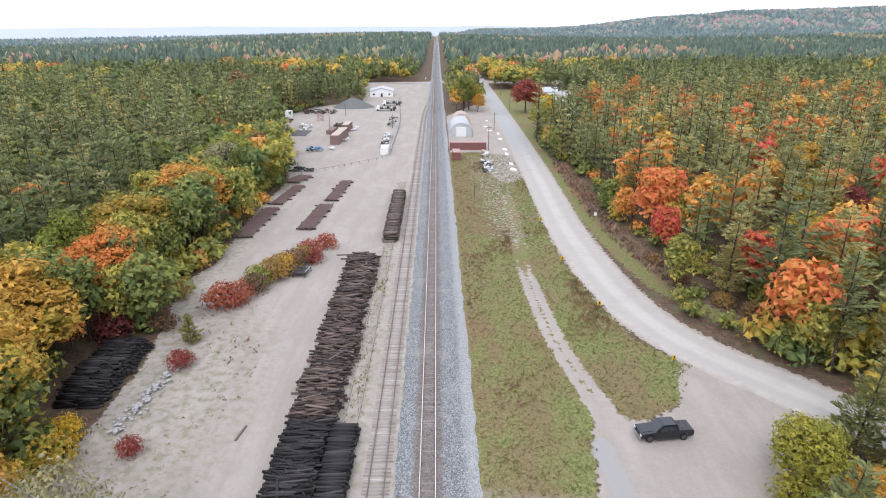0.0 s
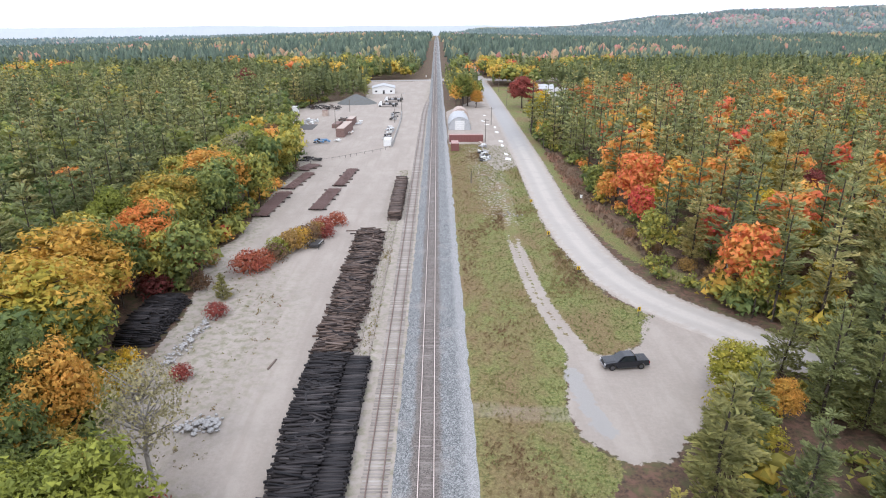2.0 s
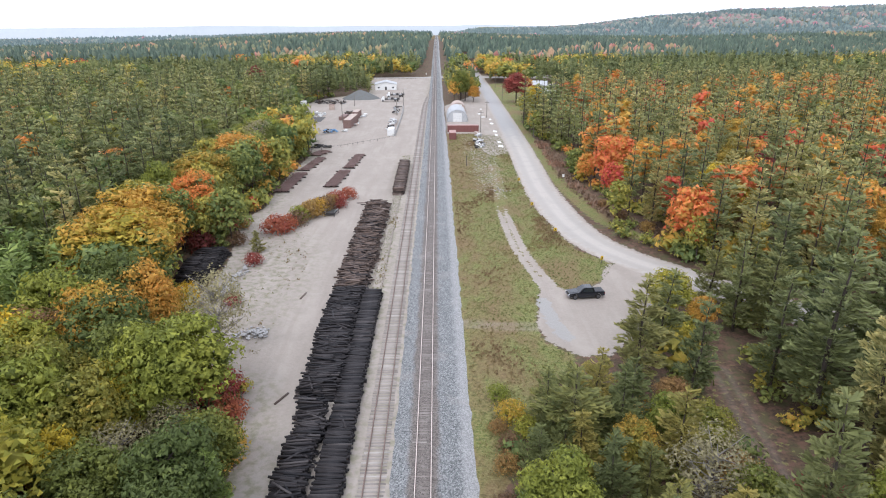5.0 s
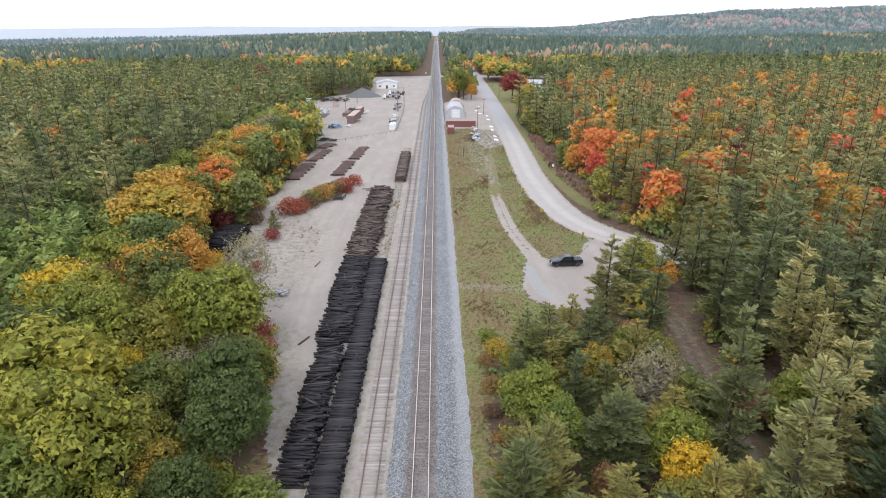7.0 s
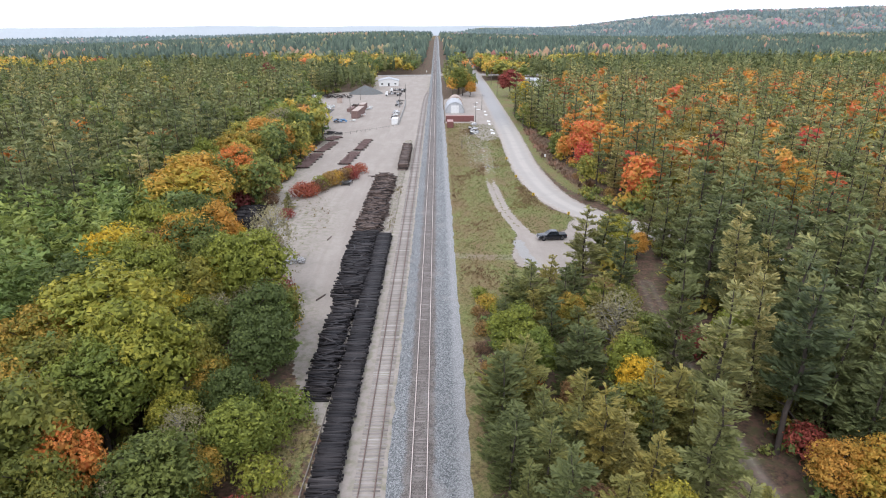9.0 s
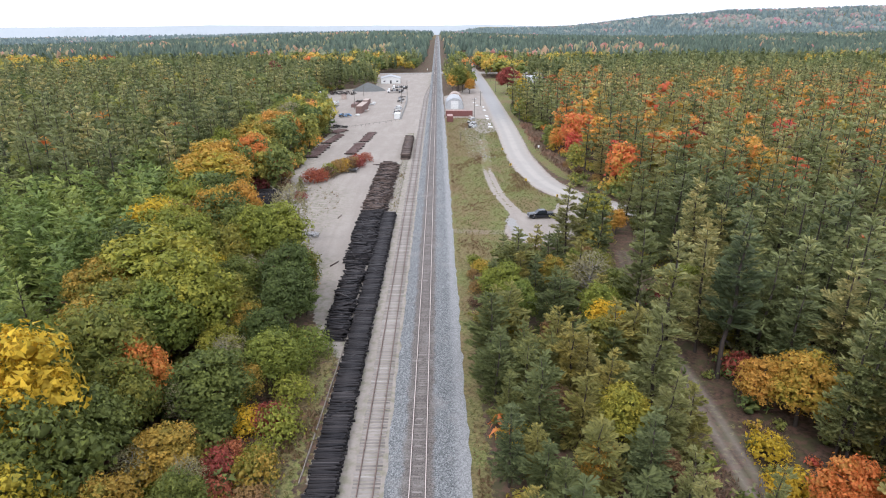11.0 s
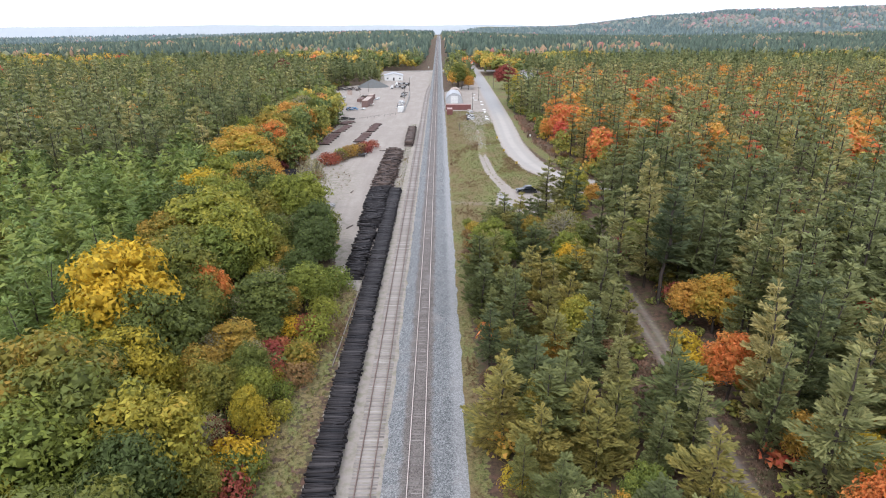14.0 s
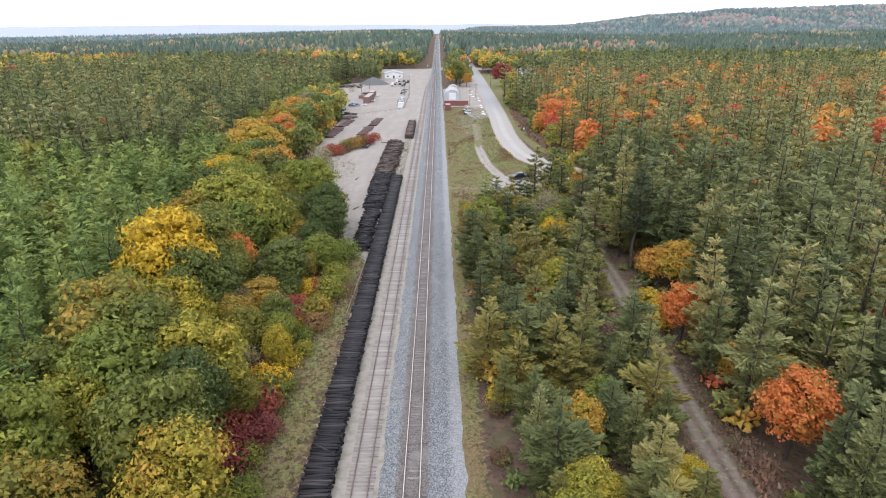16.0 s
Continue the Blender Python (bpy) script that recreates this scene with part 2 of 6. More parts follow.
WOODS_SOFT = make_leaves("woodland_soft_needles", SOFT, "tone", 0.3, 0.4)
WOODS_MIXED = make_leaves("woodland_autumn_leaves", MIXED, "tone", 0.34, 0.25)
WOODS_FAR_PINE = make_leaves("hazed_far_pine_needles", HAZED_FAR_PINE, "tone", 0.2, 0.3)
WOODS_FAR_MIXED = make_leaves("hazed_far_autumn_leaves", HAZED_FAR_MIXED, "tone", 0.2, 0.2)
WOODS_HILL_PINE = make_leaves("hazed_hill_pine_needles", HAZED_HILL_PINE, "tone", 0.2, 0.3)
WOODS_HILL_MIXED = make_leaves("hazed_hill_autumn_leaves", HAZED_HILL_MIXED, "tone", 0.2, 0.2)
BARK = simple("grey_brown_bark", (0.075, 0.06, 0.05), 0.95, scale=5.0)
PALE_BARK = simple("pale_grey_bark", (0.26, 0.24, 0.21), 0.95, scale=5.0)
# haze over the farthest hills is painted as this grey-blue
RIDGE = simple("haze_painted_far_hills", (0.47, 0.51, 0.54), 1.0, 0.0, 0.2, 0.004, (0.35, 0.4, 0.42))
GROUND, BALLAST, ROAD = make_ground(), make_ballast(), make_road()
TIE_NEW = make_wood("creosoted_timber", (0.006, 0.006, 0.008), (0.042, 0.036, 0.036), (0.09, 0.08, 0.078))
TIE_OLD = make_wood("weathered_brown_timber", (0.01, 0.008, 0.009), (0.15, 0.105, 0.083), (0.2, 0.16, 0.14))
TIE_GREY = make_wood("silvered_track_timber", (0.22, 0.195, 0.175), (0.36, 0.325, 0.295), (0.42, 0.39, 0.36))
TIE_MAIN = make_wood("stained_track_timber", (0.11, 0.092, 0.08), (0.24, 0.21, 0.19), (0.3, 0.27, 0.25))
RAIL_BRIGHT = simple("worn_bright_steel", (0.8, 0.7, 0.64), 0.45, 0.15, 0.1)
RAIL_RUST = simple("rusted_rail_steel", (0.27, 0.2, 0.17), 0.8, 0.1)


# ---- mesh helpers ----
def mesh_np(name, verts, faces, mats, attrs=None, smooth=False, which=None):
    """A mesh from arrays: verts (n, 3), faces (m, 3 or 4)."""
    me = bpy.data.meshes.new(name)
    verts, faces = np.asarray(verts, np.float32), np.asarray(faces, np.int32)
    k = faces.shape[1]
    me.vertices.add(len(verts))
    me.vertices.foreach_set("co", verts.ravel())
    me.loops.add(faces.size)
    me.loops.foreach_set("vertex_index", faces.ravel())
    me.polygons.add(len(faces))
    me.polygons.foreach_set("loop_start", np.arange(0, faces.size, k, dtype=np.int32))
    for m in mats if isinstance(mats, (list, tuple)) else [mats]:
        me.materials.append(m)
    if which is not None:
        me.polygons.foreach_set("material_index", np.asarray(which, np.int32))
    for key, values in (attrs or {}).items():
        at = me.attributes.new(key, "FLOAT", "POINT")
        at.data.foreach_set("value", np.asarray(values, np.float32))
    me.update(calc_edges=True)
    if smooth:
        me.polygons.foreach_set("use_smooth", np.ones(len(faces), bool))
    me.validate()
    return me


def empty(name, m, label, category, group=""):
    ob = new(name)
    ob.matrix_basis = m
    ob.empty_display_size = 0.3
    return tagged(ob, label, category, group)


def child(name, me, parent, m=None, label=""):
    ob = new(name, me)
    ob.parent = parent
    if m is not None:
        ob.matrix_basis = m
    return tagged(ob, label)


def part(name, bm, mat, parent, label="", m=None):
    me = bpy.data.meshes.new(name)
    bm.to_mesh(me)
    bm.free()
    me.materials.append(mat)
    return child(name, me, parent, m, label)


def box_bm(x0, x1, y0, y1, z0, z1, bevel=0.0):
    bm = bmesh.new()
    bmesh.ops.create_cube(bm, size=1, matrix=Matrix.Translation(((x0 + x1) / 2, (y0 + y1) / 2, (z0 + z1) / 2)) @ Matrix.Diagonal((x1 - x0, y1 - y0, z1 - z0, 1)))
    if bevel:
        bmesh.ops.bevel(bm, geom=bm.edges[:], offset=bevel, segments=2, affect="EDGES", clamp_overlap=True)
    return bm


def rod_bm(a, b, r0, r1=None, sides=8):
    a, b = Vector(a), Vector(b)
    bm = bmesh.new()
    q = (b - a).to_track_quat("Z", "Y").to_matrix().to_4x4()
    bmesh.ops.create_cone(bm, cap_ends=True, segments=sides, radius1=r0, radius2=r0 if r1 is None else r1, depth=(b - a).length, matrix=Matrix.Translation((a + b) / 2) @ q)
    return bm


def spline(points, step=2.0):
    """A smooth line through the points."""
    p = [np.array(points[0]) * 2 - points[1]] + [np.array(q, float) for q in points] + [np.array(points[-1]) * 2 - points[-2]]
    out = []
    for i in range(1, len(p) - 2):
        n = max(2, int(np.linalg.norm(p[i + 1] - p[i]) / step))
        for s in np.arange(n) / n:
            out.append(0.5 * (2 * p[i] + (p[i + 1] - p[i - 1]) * s + (2 * p[i - 1] - 5 * p[i] + 4 * p[i + 1] - p[i + 2]) * s * s + (3 * p[i] - p[i - 1] - 3 * p[i + 1] + p[i + 2]) * s ** 3))
    out.append(p[-2])
    return np.array(out)


def poly_dist(px, py, poly):
    """Signed distance from points to a polygon, positive inside."""
    best, inside = np.full(px.shape, 1e9), np.zeros(px.shape, bool)
    for (x0, y0), (x1, y1) in zip(poly, poly[1:] + poly[:1]):
        dx, dy = x1 - x0, y1 - y0
        s = np.clip(((px - x0) * dx + (py - y0) * dy) / (dx * dx + dy * dy + 1e-9), 0, 1)
        best = np.minimum(best, np.hypot(px - x0 - s * dx, py - y0 - s * dy))
        if dy:
            inside ^= ((y0 > py) != (y1 > py)) & (px < dx * (py - y0) / dy + x0)
    return np.where(inside, best, -best)


def line_dist(px, py, line):
    best = np.full(np.shape(px), 1e9)
    for (x0, y0), (x1, y1) in zip(line[:-1], line[1:]):
        dx, dy = x1 - x0, y1 - y0
        s = np.clip(((px - x0) * dx + (py - y0) * dy) / (dx * dx + dy * dy + 1e-9), 0, 1)
        best = np.minimum(best, np.hypot(px - x0 - s * dx, py - y0 - s * dy))
    return best


# ---- the plan ----
YARD = [(-11.6, -6), (-14.5, -1), (-17.5, 8), (-20, 20), (-22, 28), (-30, 32), (-37, 42), (-36.6, 52), (-36.8, 70), (-42, 96), (-39.5, 104), (-40, 118), (-41, 140), (-40, 167), (-50, 206),
        (-66, 253), (-72, 284), (-62, 324), (-40, 348), (-42, 390), (-52, 440), (-52, 458), (-1, 458), (-1, 140), (-1, 60), (-1, -116), (-10.5, -116), (-10.5, -8)]
LOT = [(34, 70), (31, 66.5), (29, 60), (24.4, 57), (20.5, 57.5), (18.3, 58), (15.9, 45), (16.5, 40), (20, 36), (24.5, 36), (31, 43), (36, 50), (40, 52), (47, 54), (46, 60)]
DEPOT = [(18, 166), (16, 182), (17, 206), (5.5, 206), (5.5, 290), (20, 330), (31, 390), (29, 267), (27, 197), (25.6, 170), (22, 164)]
MEADOW = [(4.5, 18), (4.5, 206), (17, 206), (26, 200), (24.8, 150), (24.4, 103), (28, 76), (34, 68), (29, 60), (24.4, 57), (18.7, 57), (16, 45), (16, 40), (20, 36), (12, 22), (7.2, 10), (7, -115), (4.5, -115)]
VERGE = [(34, 390), (34, 200), (33.5, 152), (33, 126), (34, 109), (36, 94), (40, 84), (46, 75), (52, 68), (54, 71), (46, 81), (40, 92), (38.3, 110), (36.5, 128), (37, 160), (38, 200), (39, 390)]
SCRUB = [(37, 190), (35, 126), (38, 100), (45, 82), (54, 70), (58, 74), (50, 86), (43, 100), (40, 126), (43, 190)]
LAWN = [(37, 240), (46, 240), (52, 268), (72, 275), (82, 345), (80, 395), (37, 415)]
SAND = [(9, 118), (15, 108), (22, 112), (23.5, 150), (25, 200), (8, 206), (8, 160)]
TRAIL = spline([(20, 57.5), (18.4, 67), (17.2, 77), (16.7, 92), (16.6, 106), (17.5, 120), (18.5, 150)], 2.0)
FOREST_TRAIL = spline([(30.4, -115), (30.6, -65), (31, -50), (31.6, -37), (32.4, -19), (32.6, -5), (33.6, 8), (35.2, 19), (37, 32)], 3.0)
ROAD_LINE = spline([(33, 760), (33, 560), (33, 462), (33, 390), (31.4, 263), (30.3, 192), (29.2, 152), (28.4, 126), (28.9, 106), (30.2, 90), (32.8, 79), (36.8, 71), (41.5, 65), (47, 58), (56, 48), (70, 36), (95, 18), (130, 0)], 2.5)
CROSS_LINE = spline([(-260, 440), (-120, 448), (-52, 456), (0, 462), (14, 462), (33, 462), (90, 465), (200, 480)], 5.0)


def height(x, y):
    """The lie of the land: flat by the railway, a long hill far off on the east, lower ground to the west."""
    x, y = np.asarray(x, float), np.asarray(y, float)
    far = np.clip((y - 1850) / 750, 0, 1)
    rising = np.interp(x / np.maximum(y, 1.0), [0.17, 0.204, 0.264, 0.333, 0.41, 0.454, 0.54, 0.685, 0.9], [0, 2, 18, 40, 52, 66, 75, 94, 104])
    hill = rising * far * far * (3 - 2 * far)
    drop = -60 * np.clip((y - 2300) / 400, 0, 1) * np.clip((0.12 * y - 200 - x) / 300, 0, 1)
    roll = 7 * np.sin(x / 310.0 + y / 530.0) * np.clip((np.hypot(x, y) - 500) / 900, 0, 1)
    west = -26 * np.clip((-x - 200 + 0.05 * y) / 700, 0, 1) * np.clip((y - 500) / 900, 0, 1)
    return hill + drop + roll + west


def graded(a, b, step, outer):
    core = list(np.arange(a, b + 0.01, step))
    lo, hi, d = [], [], step
    x = a
    while x > -outer:
        d *= 1.22
        x -= d
        lo.append(x)
    x, d = b, step
    while x < outer:
        d *= 1.22
        x += d
        hi.append(x)
    return np.array(lo[::-1] + core + hi)


def soft(d, w=2.0):
    return np.clip(0.5 + d / w, 0, 1)


def build_ground():
    xs, ys = graded(-58, 62, 1.0, 5200), graded(-118, 330, 2.0, 5200)
    ys = np.concatenate([ys[ys < -70], np.arange(-70.0, 130.0, 0.9), ys[ys > 130.5]])
    xs = np.concatenate([xs[xs < 5], np.arange(5, 39.1, 0.45), xs[xs > 39.5]])
    X, Y = np.meshgrid(xs, ys)
    x, y = X.ravel(), Y.ravel()
    trail = np.minimum(np.abs(line_dist(x, y, TRAIL)), 9)
    ftrail = line_dist(x, y, FOREST_TRAIL)
    gravel = np.maximum.reduce([soft(poly_dist(x, y, YARD)), soft(poly_dist(x, y, LOT)), soft(poly_dist(x, y, DEPOT)), np.maximum(soft(0.62 - np.abs(trail - 0.8), 1.3), 0.5 * soft(1.3 - trail, 1.2)) * np.clip((112 - y) / 16, 0, 1), soft(1.6 - trail, 1.6) * (y < 62), soft(4.4 - line_dist(x, y, ROAD_LINE), 2.0),
                                soft(4.5 - line_dist(x, y, CROSS_LINE), 2.5)])
    track = np.maximum(0.8 * soft(0.4 - np.abs(ftrail - 0.75), 0.9), 0.16 * soft(1.4 - ftrail, 1.5)) * np.clip((30 - y) / 40, 0.35, 1)
    track = np.maximum(track, 0.45 * soft(0.5 - np.abs(line_dist(x, y, [(5, 45.5), (10, 44.5), (16.5, 44)]) - 0.6), 0.9))
    beside = soft(3.5 - np.abs(x + 14.0), 2.5) * (y < 4)
    grass = np.maximum.reduce([soft(poly_dist(x, y, MEADOW)), soft(poly_dist(x, y, VERGE)), soft(3.2 - ftrail, 2.5) * 0.3, beside * 0.62])
    clearing = soft(26 - np.hypot((x + 330) / 6, (y - 560) / 1.5), 10)
    grass = np.maximum.reduce([grass, clearing, soft(poly_dist(x, y, LAWN), 3.0)])
    gravel = np.maximum(gravel, 0.44 * soft(poly_dist(x, y, SAND), 10.0))
    grass = np.maximum(grass, soft(y - 1500, 800))
    brush = soft(poly_dist(x, y, SCRUB), 3.0)
    weedy = np.clip(np.maximum.reduce([soft(4.0 - np.abs(poly_dist(x, y, YARD)), 4.0), 1.0 * soft(9 - np.hypot(x + 30, (y - 62) / 2.6), 9), soft(2.2 - np.abs(x + 8.4), 1.5) * (y < 165) * 0.9,
                                       soft(poly_dist(x, y, DEPOT), 3) * 0.3 * (y < 205)]), 0, 1)
    dry = np.clip(0.5 - np.clip(x - 6, 0, 20) * 0.03 + 0.3 * (y > 120) - 0.15 * (x > 19), 0, 1)
    wet = np.maximum(soft(1.1 - line_dist(x, y, [(18.0, 53), (18.2, 47), (19.4, 41)]), 1.6), 0)
    z = height(x, y)
    n, m = len(xs), len(ys)
    i = (np.arange(m - 1)[:, None] * n + np.arange(n - 1)[None]).ravel()
    me = mesh_np("ground", np.c_[x, y, z], np.c_[i, i + 1, i + n + 1, i + n], GROUND, dict(gravel=gravel, grass=grass, brush=brush, weedy=weedy, wet=wet, dry=dry, track=track), smooth=True)
    tagged(new("ground", me), "pale gravel yard, autumn grass and forest floor", "ground", kind="structure")


def strip(name, line, half, z, mat, label, category, edge=0.0, columns=6, parent=None):
    """A ribbon along a line, with a slight camber and a ragged edge."""
    tan = np.gradient(line, axis=0)
    tan /= np.linalg.norm(tan, axis=1)[:, None]
    nor = np.c_[tan[:, 1], -tan[:, 0]]
    rng = np.random.default_rng(5)
    u = np.linspace(-1, 1, columns)
    verts, uvs = [], []
    for i, (p, q) in enumerate(zip(line, nor)):
        h = half(i / (len(line) - 1)) if callable(half) else half
        for a in u:
            w = a * (h + (edge * rng.uniform(-1, 1) if abs(a) == 1 else 0))
            verts.append((*(p + q * w), z * (1 - 0.7 * a * a) + (0.012 if abs(a) < 1 else -0.03)))
            uvs.append((0.5 + a / 2, i / 10))
    k = columns
    i = (np.arange(len(line) - 1)[:, None] * k + np.arange(k - 1)[None]).ravel()
    f = np.c_[i, i + k, i + k + 1, i + 1][:, ::-1]
    me = mesh_np(name, verts, f, mat, smooth=True)
    uv = me.uv_layers.new(name="UVMap")
    uvs = np.array(uvs, np.float32)
    idx = np.empty(len(me.loops), np.int32)
    me.loops.foreach_get("vertex_index", idx)
    uv.data.foreach_set("uv", uvs[idx].ravel())
    ob = new(name, me)
    if parent:
        ob.parent = parent
        return tagged(ob, label)
    return tagged(ob, label, category, kind="structure")


build_ground()
road = strip("road", ROAD_LINE, lambda s: 3.5 if s < 0.45 else 4.1, 0.1, ROAD, "pale dusty two-lane road curving beside the railway", "road", 0.25)
strip("crossing_road", CROSS_LINE, 4.2, 0.09, ROAD, "pale paved road crossing the railway", "road", 0.15)


# ---- the railway ----
def siding_x(y):
    s = np.clip((np.asarray(y, float) - 270) / 140, 0, 1)
    return -4.9 + 3.4 * s * s * (3 - 2 * s)


def bed(name, x0, profile, y0, y1, label):
    ys = np.concatenate([np.arange(y0, 200, 2.0), np.geomspace(200, y1, 60)])
    rng = np.random.default_rng(9)
    k = len(profile)
    v = []
    for y in ys:
        for j, (x, z) in enumerate(profile):
            e = rng.normal(0, 0.13) if j in (0, k - 1) else rng.normal(0, 0.03)
            v.append((x + e, y, z + (0 if j in (0, k - 1) else rng.normal(0, 0.015)) + (0.02 if 0 < j < k - 1 else 0) + float(height(x0, y)) ))
    i = (np.arange(len(ys) - 1)[:, None] * k + np.arange(k - 1)[None]).ravel()
    me = mesh_np(name, v, np.c_[i, i + 1, i + k + 1, i + k], BALLAST, smooth=True)
    ob = tagged(new(name, me), label, "ballast", kind="structure")
    ob.matrix_basis = pose(x0, 0, 0)
    return ob


bed("ballast_bed", 0.0, [(-3.3, -0.05), (-2.9, 0.1), (-1.7, 0.42), (-0.75, 0.42), (0, 0.4), (0.75, 0.42), (1.7, 0.42), (2.7, 0.14), (4.2, 0.1), (5.5, -0.05)], -130, 4200, "blue-grey crushed stone ballast along the main track")


def rail_mesh(name, line, mats):
    """A flat-bottomed rail along a line, with foot, web and head."""
    sec = [(-0.07, 0), (0.07, 0), (0.07, 0.025), (0.015, 0.04), (0.015, 0.12), (0.037, 0.135), (0.037, 0.175), (-0.037, 0.175), (-0.037, 0.135), (-0.015, 0.12), (-0.015, 0.04), (-0.07, 0.025)]
    k = len(sec)
    v = [(p[0] + a, p[1], p[2] + b) for p in line for a, b in sec]
    f, w = [], []
    for i in range(len(line) - 1):
        for j in range(k):
            f.append((i * k + j, i * k + (j + 1) % k, (i + 1) * k + (j + 1) % k, (i + 1) * k + j))
            w.append(1 if j == 6 else 0)
    return mesh_np(name, v, np.array(f)[:, ::-1], mats, which=w)


def tie_mesh(name, l, w, h, mat, seed=0):
    """A squared timber with worn arrises and slightly uneven ends."""
    rng = np.random.default_rng(seed)
    c = 0.16
    sec = [(-w / 2, -h / 2 + c * h), (-w / 2 + c * w, -h / 2), (w / 2 - c * w, -h / 2), (w / 2, -h / 2 + c * h), (w / 2, h / 2 - c * h), (w / 2 - c * w, h / 2), (-w / 2 + c * w, h / 2), (-w / 2, h / 2 - c * h)]
    v = []
    for s in (-1, 1):
        for a, b in sec:
            v.append((s * l / 2 + rng.normal(0, 0.012), a + rng.normal(0, 0.008), b + rng.normal(0, 0.006)))
    f = [(i, (i + 1) % 8, (i + 1) % 8 + 8, i + 8) for i in range(8)]
    f += [(0, 7, 4, 3), (0, 3, 2, 1), (7, 6, 5, 4), (8, 11, 12, 15), (8, 9, 10, 11), (15, 12, 13, 14)]
    return np.array(v), np.array(f)


def stamp(base, mats):
    """Copies of one mesh joined: base (verts, faces), mats (n, 4, 4)."""
    v, f = base
    M = np.asarray(mats)
    V = np.einsum("nij,vj->nvi", M[:, :3, :3], v) + M[:, None, :3, 3]
    F = f[None] + (np.arange(len(M)) * len(v))[:, None, None]
    return V.reshape(-1, 3), F.reshape(-1, f.shape[1])


def mat4(x, y, z, rx=0, ry=0, rz=0):
    return np.array(pose(x, y, z, rx, ry, rz))


def track(name, xf, y0, y1, z, mat, label, rails, near=(-74, 76), far=330):
    t = empty(name, pose(0, 0, 0), label, "railway track")
    ys = np.concatenate([np.arange(y0, 420, 6.0), np.arange(420, y1, 60.0)])
    for s in (-0.755, 0.755):
        line = [(float(xf(y)) + s, y, z + 0.16 + float(height(0, y))) for y in ys]
        child("rail", rail_mesh("rail", line, rails), t)
    rng = np.random.default_rng(3)
    shapes = [mesh_np("tie", *tie_mesh("tie", 2.6, 0.23, 0.18, mat, i), mat) for i in range(3)]
    base = tie_mesh("tie", 2.6, 0.23, 0.18, mat, 7)
    rest = []
    for i, y in enumerate(np.arange(y0, far, 0.51)):
        a = (float(xf(y)) + rng.normal(0, 0.04), y + rng.normal(0, 0.025), z + 0.07 + rng.normal(0, 0.006), 0, 0, rng.normal(0, 1.0))
        if near[0] < y < near[1]:
            child("tie", shapes[i % 3], t, pose(*a))
        else:
            rest.append(mat4(*a))
    v, f = stamp(base, rest)
    tagged(child("distant_tie_run", mesh_np("distant_tie_run", v, f, mat), t), kind="stuff")
    return t



# ---- trees: shapes ----
def cards(centres, along, size, wide, rng, normal=None):
    """Small sprays of leaves: at each centre a three-cornered spray that points along a direction and faces a normal."""
    n = len(centres)
    along = along / (np.linalg.norm(along, axis=1)[:, None] + 1e-9)
    side = np.cross(along, rng.normal(size=(n, 3)) if normal is None else normal)
    side /= np.linalg.norm(side, axis=1)[:, None] + 1e-9
    s = size[:, None] if np.ndim(size) else size
    k = rng.uniform(-0.35, 0.35, (n, 1))
    a = centres - along * s * (0.5 + k)
    l = centres + along * s * (0.5 - k * 0.4) + side * s * wide * 0.5
    r = centres + along * s * (0.5 + k * 0.4) - side * s * wide * 0.5
    v = np.stack([a, l, r], 1).reshape(-1, 3)
    return v, np.arange(n)[:, None] * 3 + np.array([0, 1, 2])[None]


def ball(rng, fine=True):
    """A small uneven lump: an eight-sided solid, split once where it is seen near."""
    v = [(1, 0, 0), (0, 1, 0), (-1, 0, 0), (0, -1, 0), (0, 0, 1), (0, 0, -1)]
    f = [(0, 1, 4), (1, 2, 4), (2, 3, 4), (3, 0, 4), (1, 0, 5), (2, 1, 5), (3, 2, 5), (0, 3, 5)]
    v = [np.array(p, float) for p in v]
    if fine:
        mids, g = {}, []

        def mid(a, b):
            key = (min(a, b), max(a, b))
            if key not in mids:
                m = v[a] + v[b]
                v.append(m / np.linalg.norm(m))
                mids[key] = len(v) - 1
            return mids[key]

        for a, b, c in f:
            d, e, h = mid(a, b), mid(b, c), mid(c, a)
            g += [(a, d, h), (d, b, e), (h, e, c), (d, e, h)]
        f = g
    v = np.array(v) * rng.uniform(0.8, 1.12, (len(v), 1))
    return v, np.array(f)


def core(vf, base, low, spread, shrink=0.72, kind="round", seed=0):
    """Adds the shaded inside of a crown, so that it is not seen through."""
    v, f = bumpy(seed, kind)
    v = v * np.array([spread * shrink, spread * shrink, (1 - low) * 0.9]) + np.array([0, 0, low + 0.02])
    return pile([vf, (v, f)])


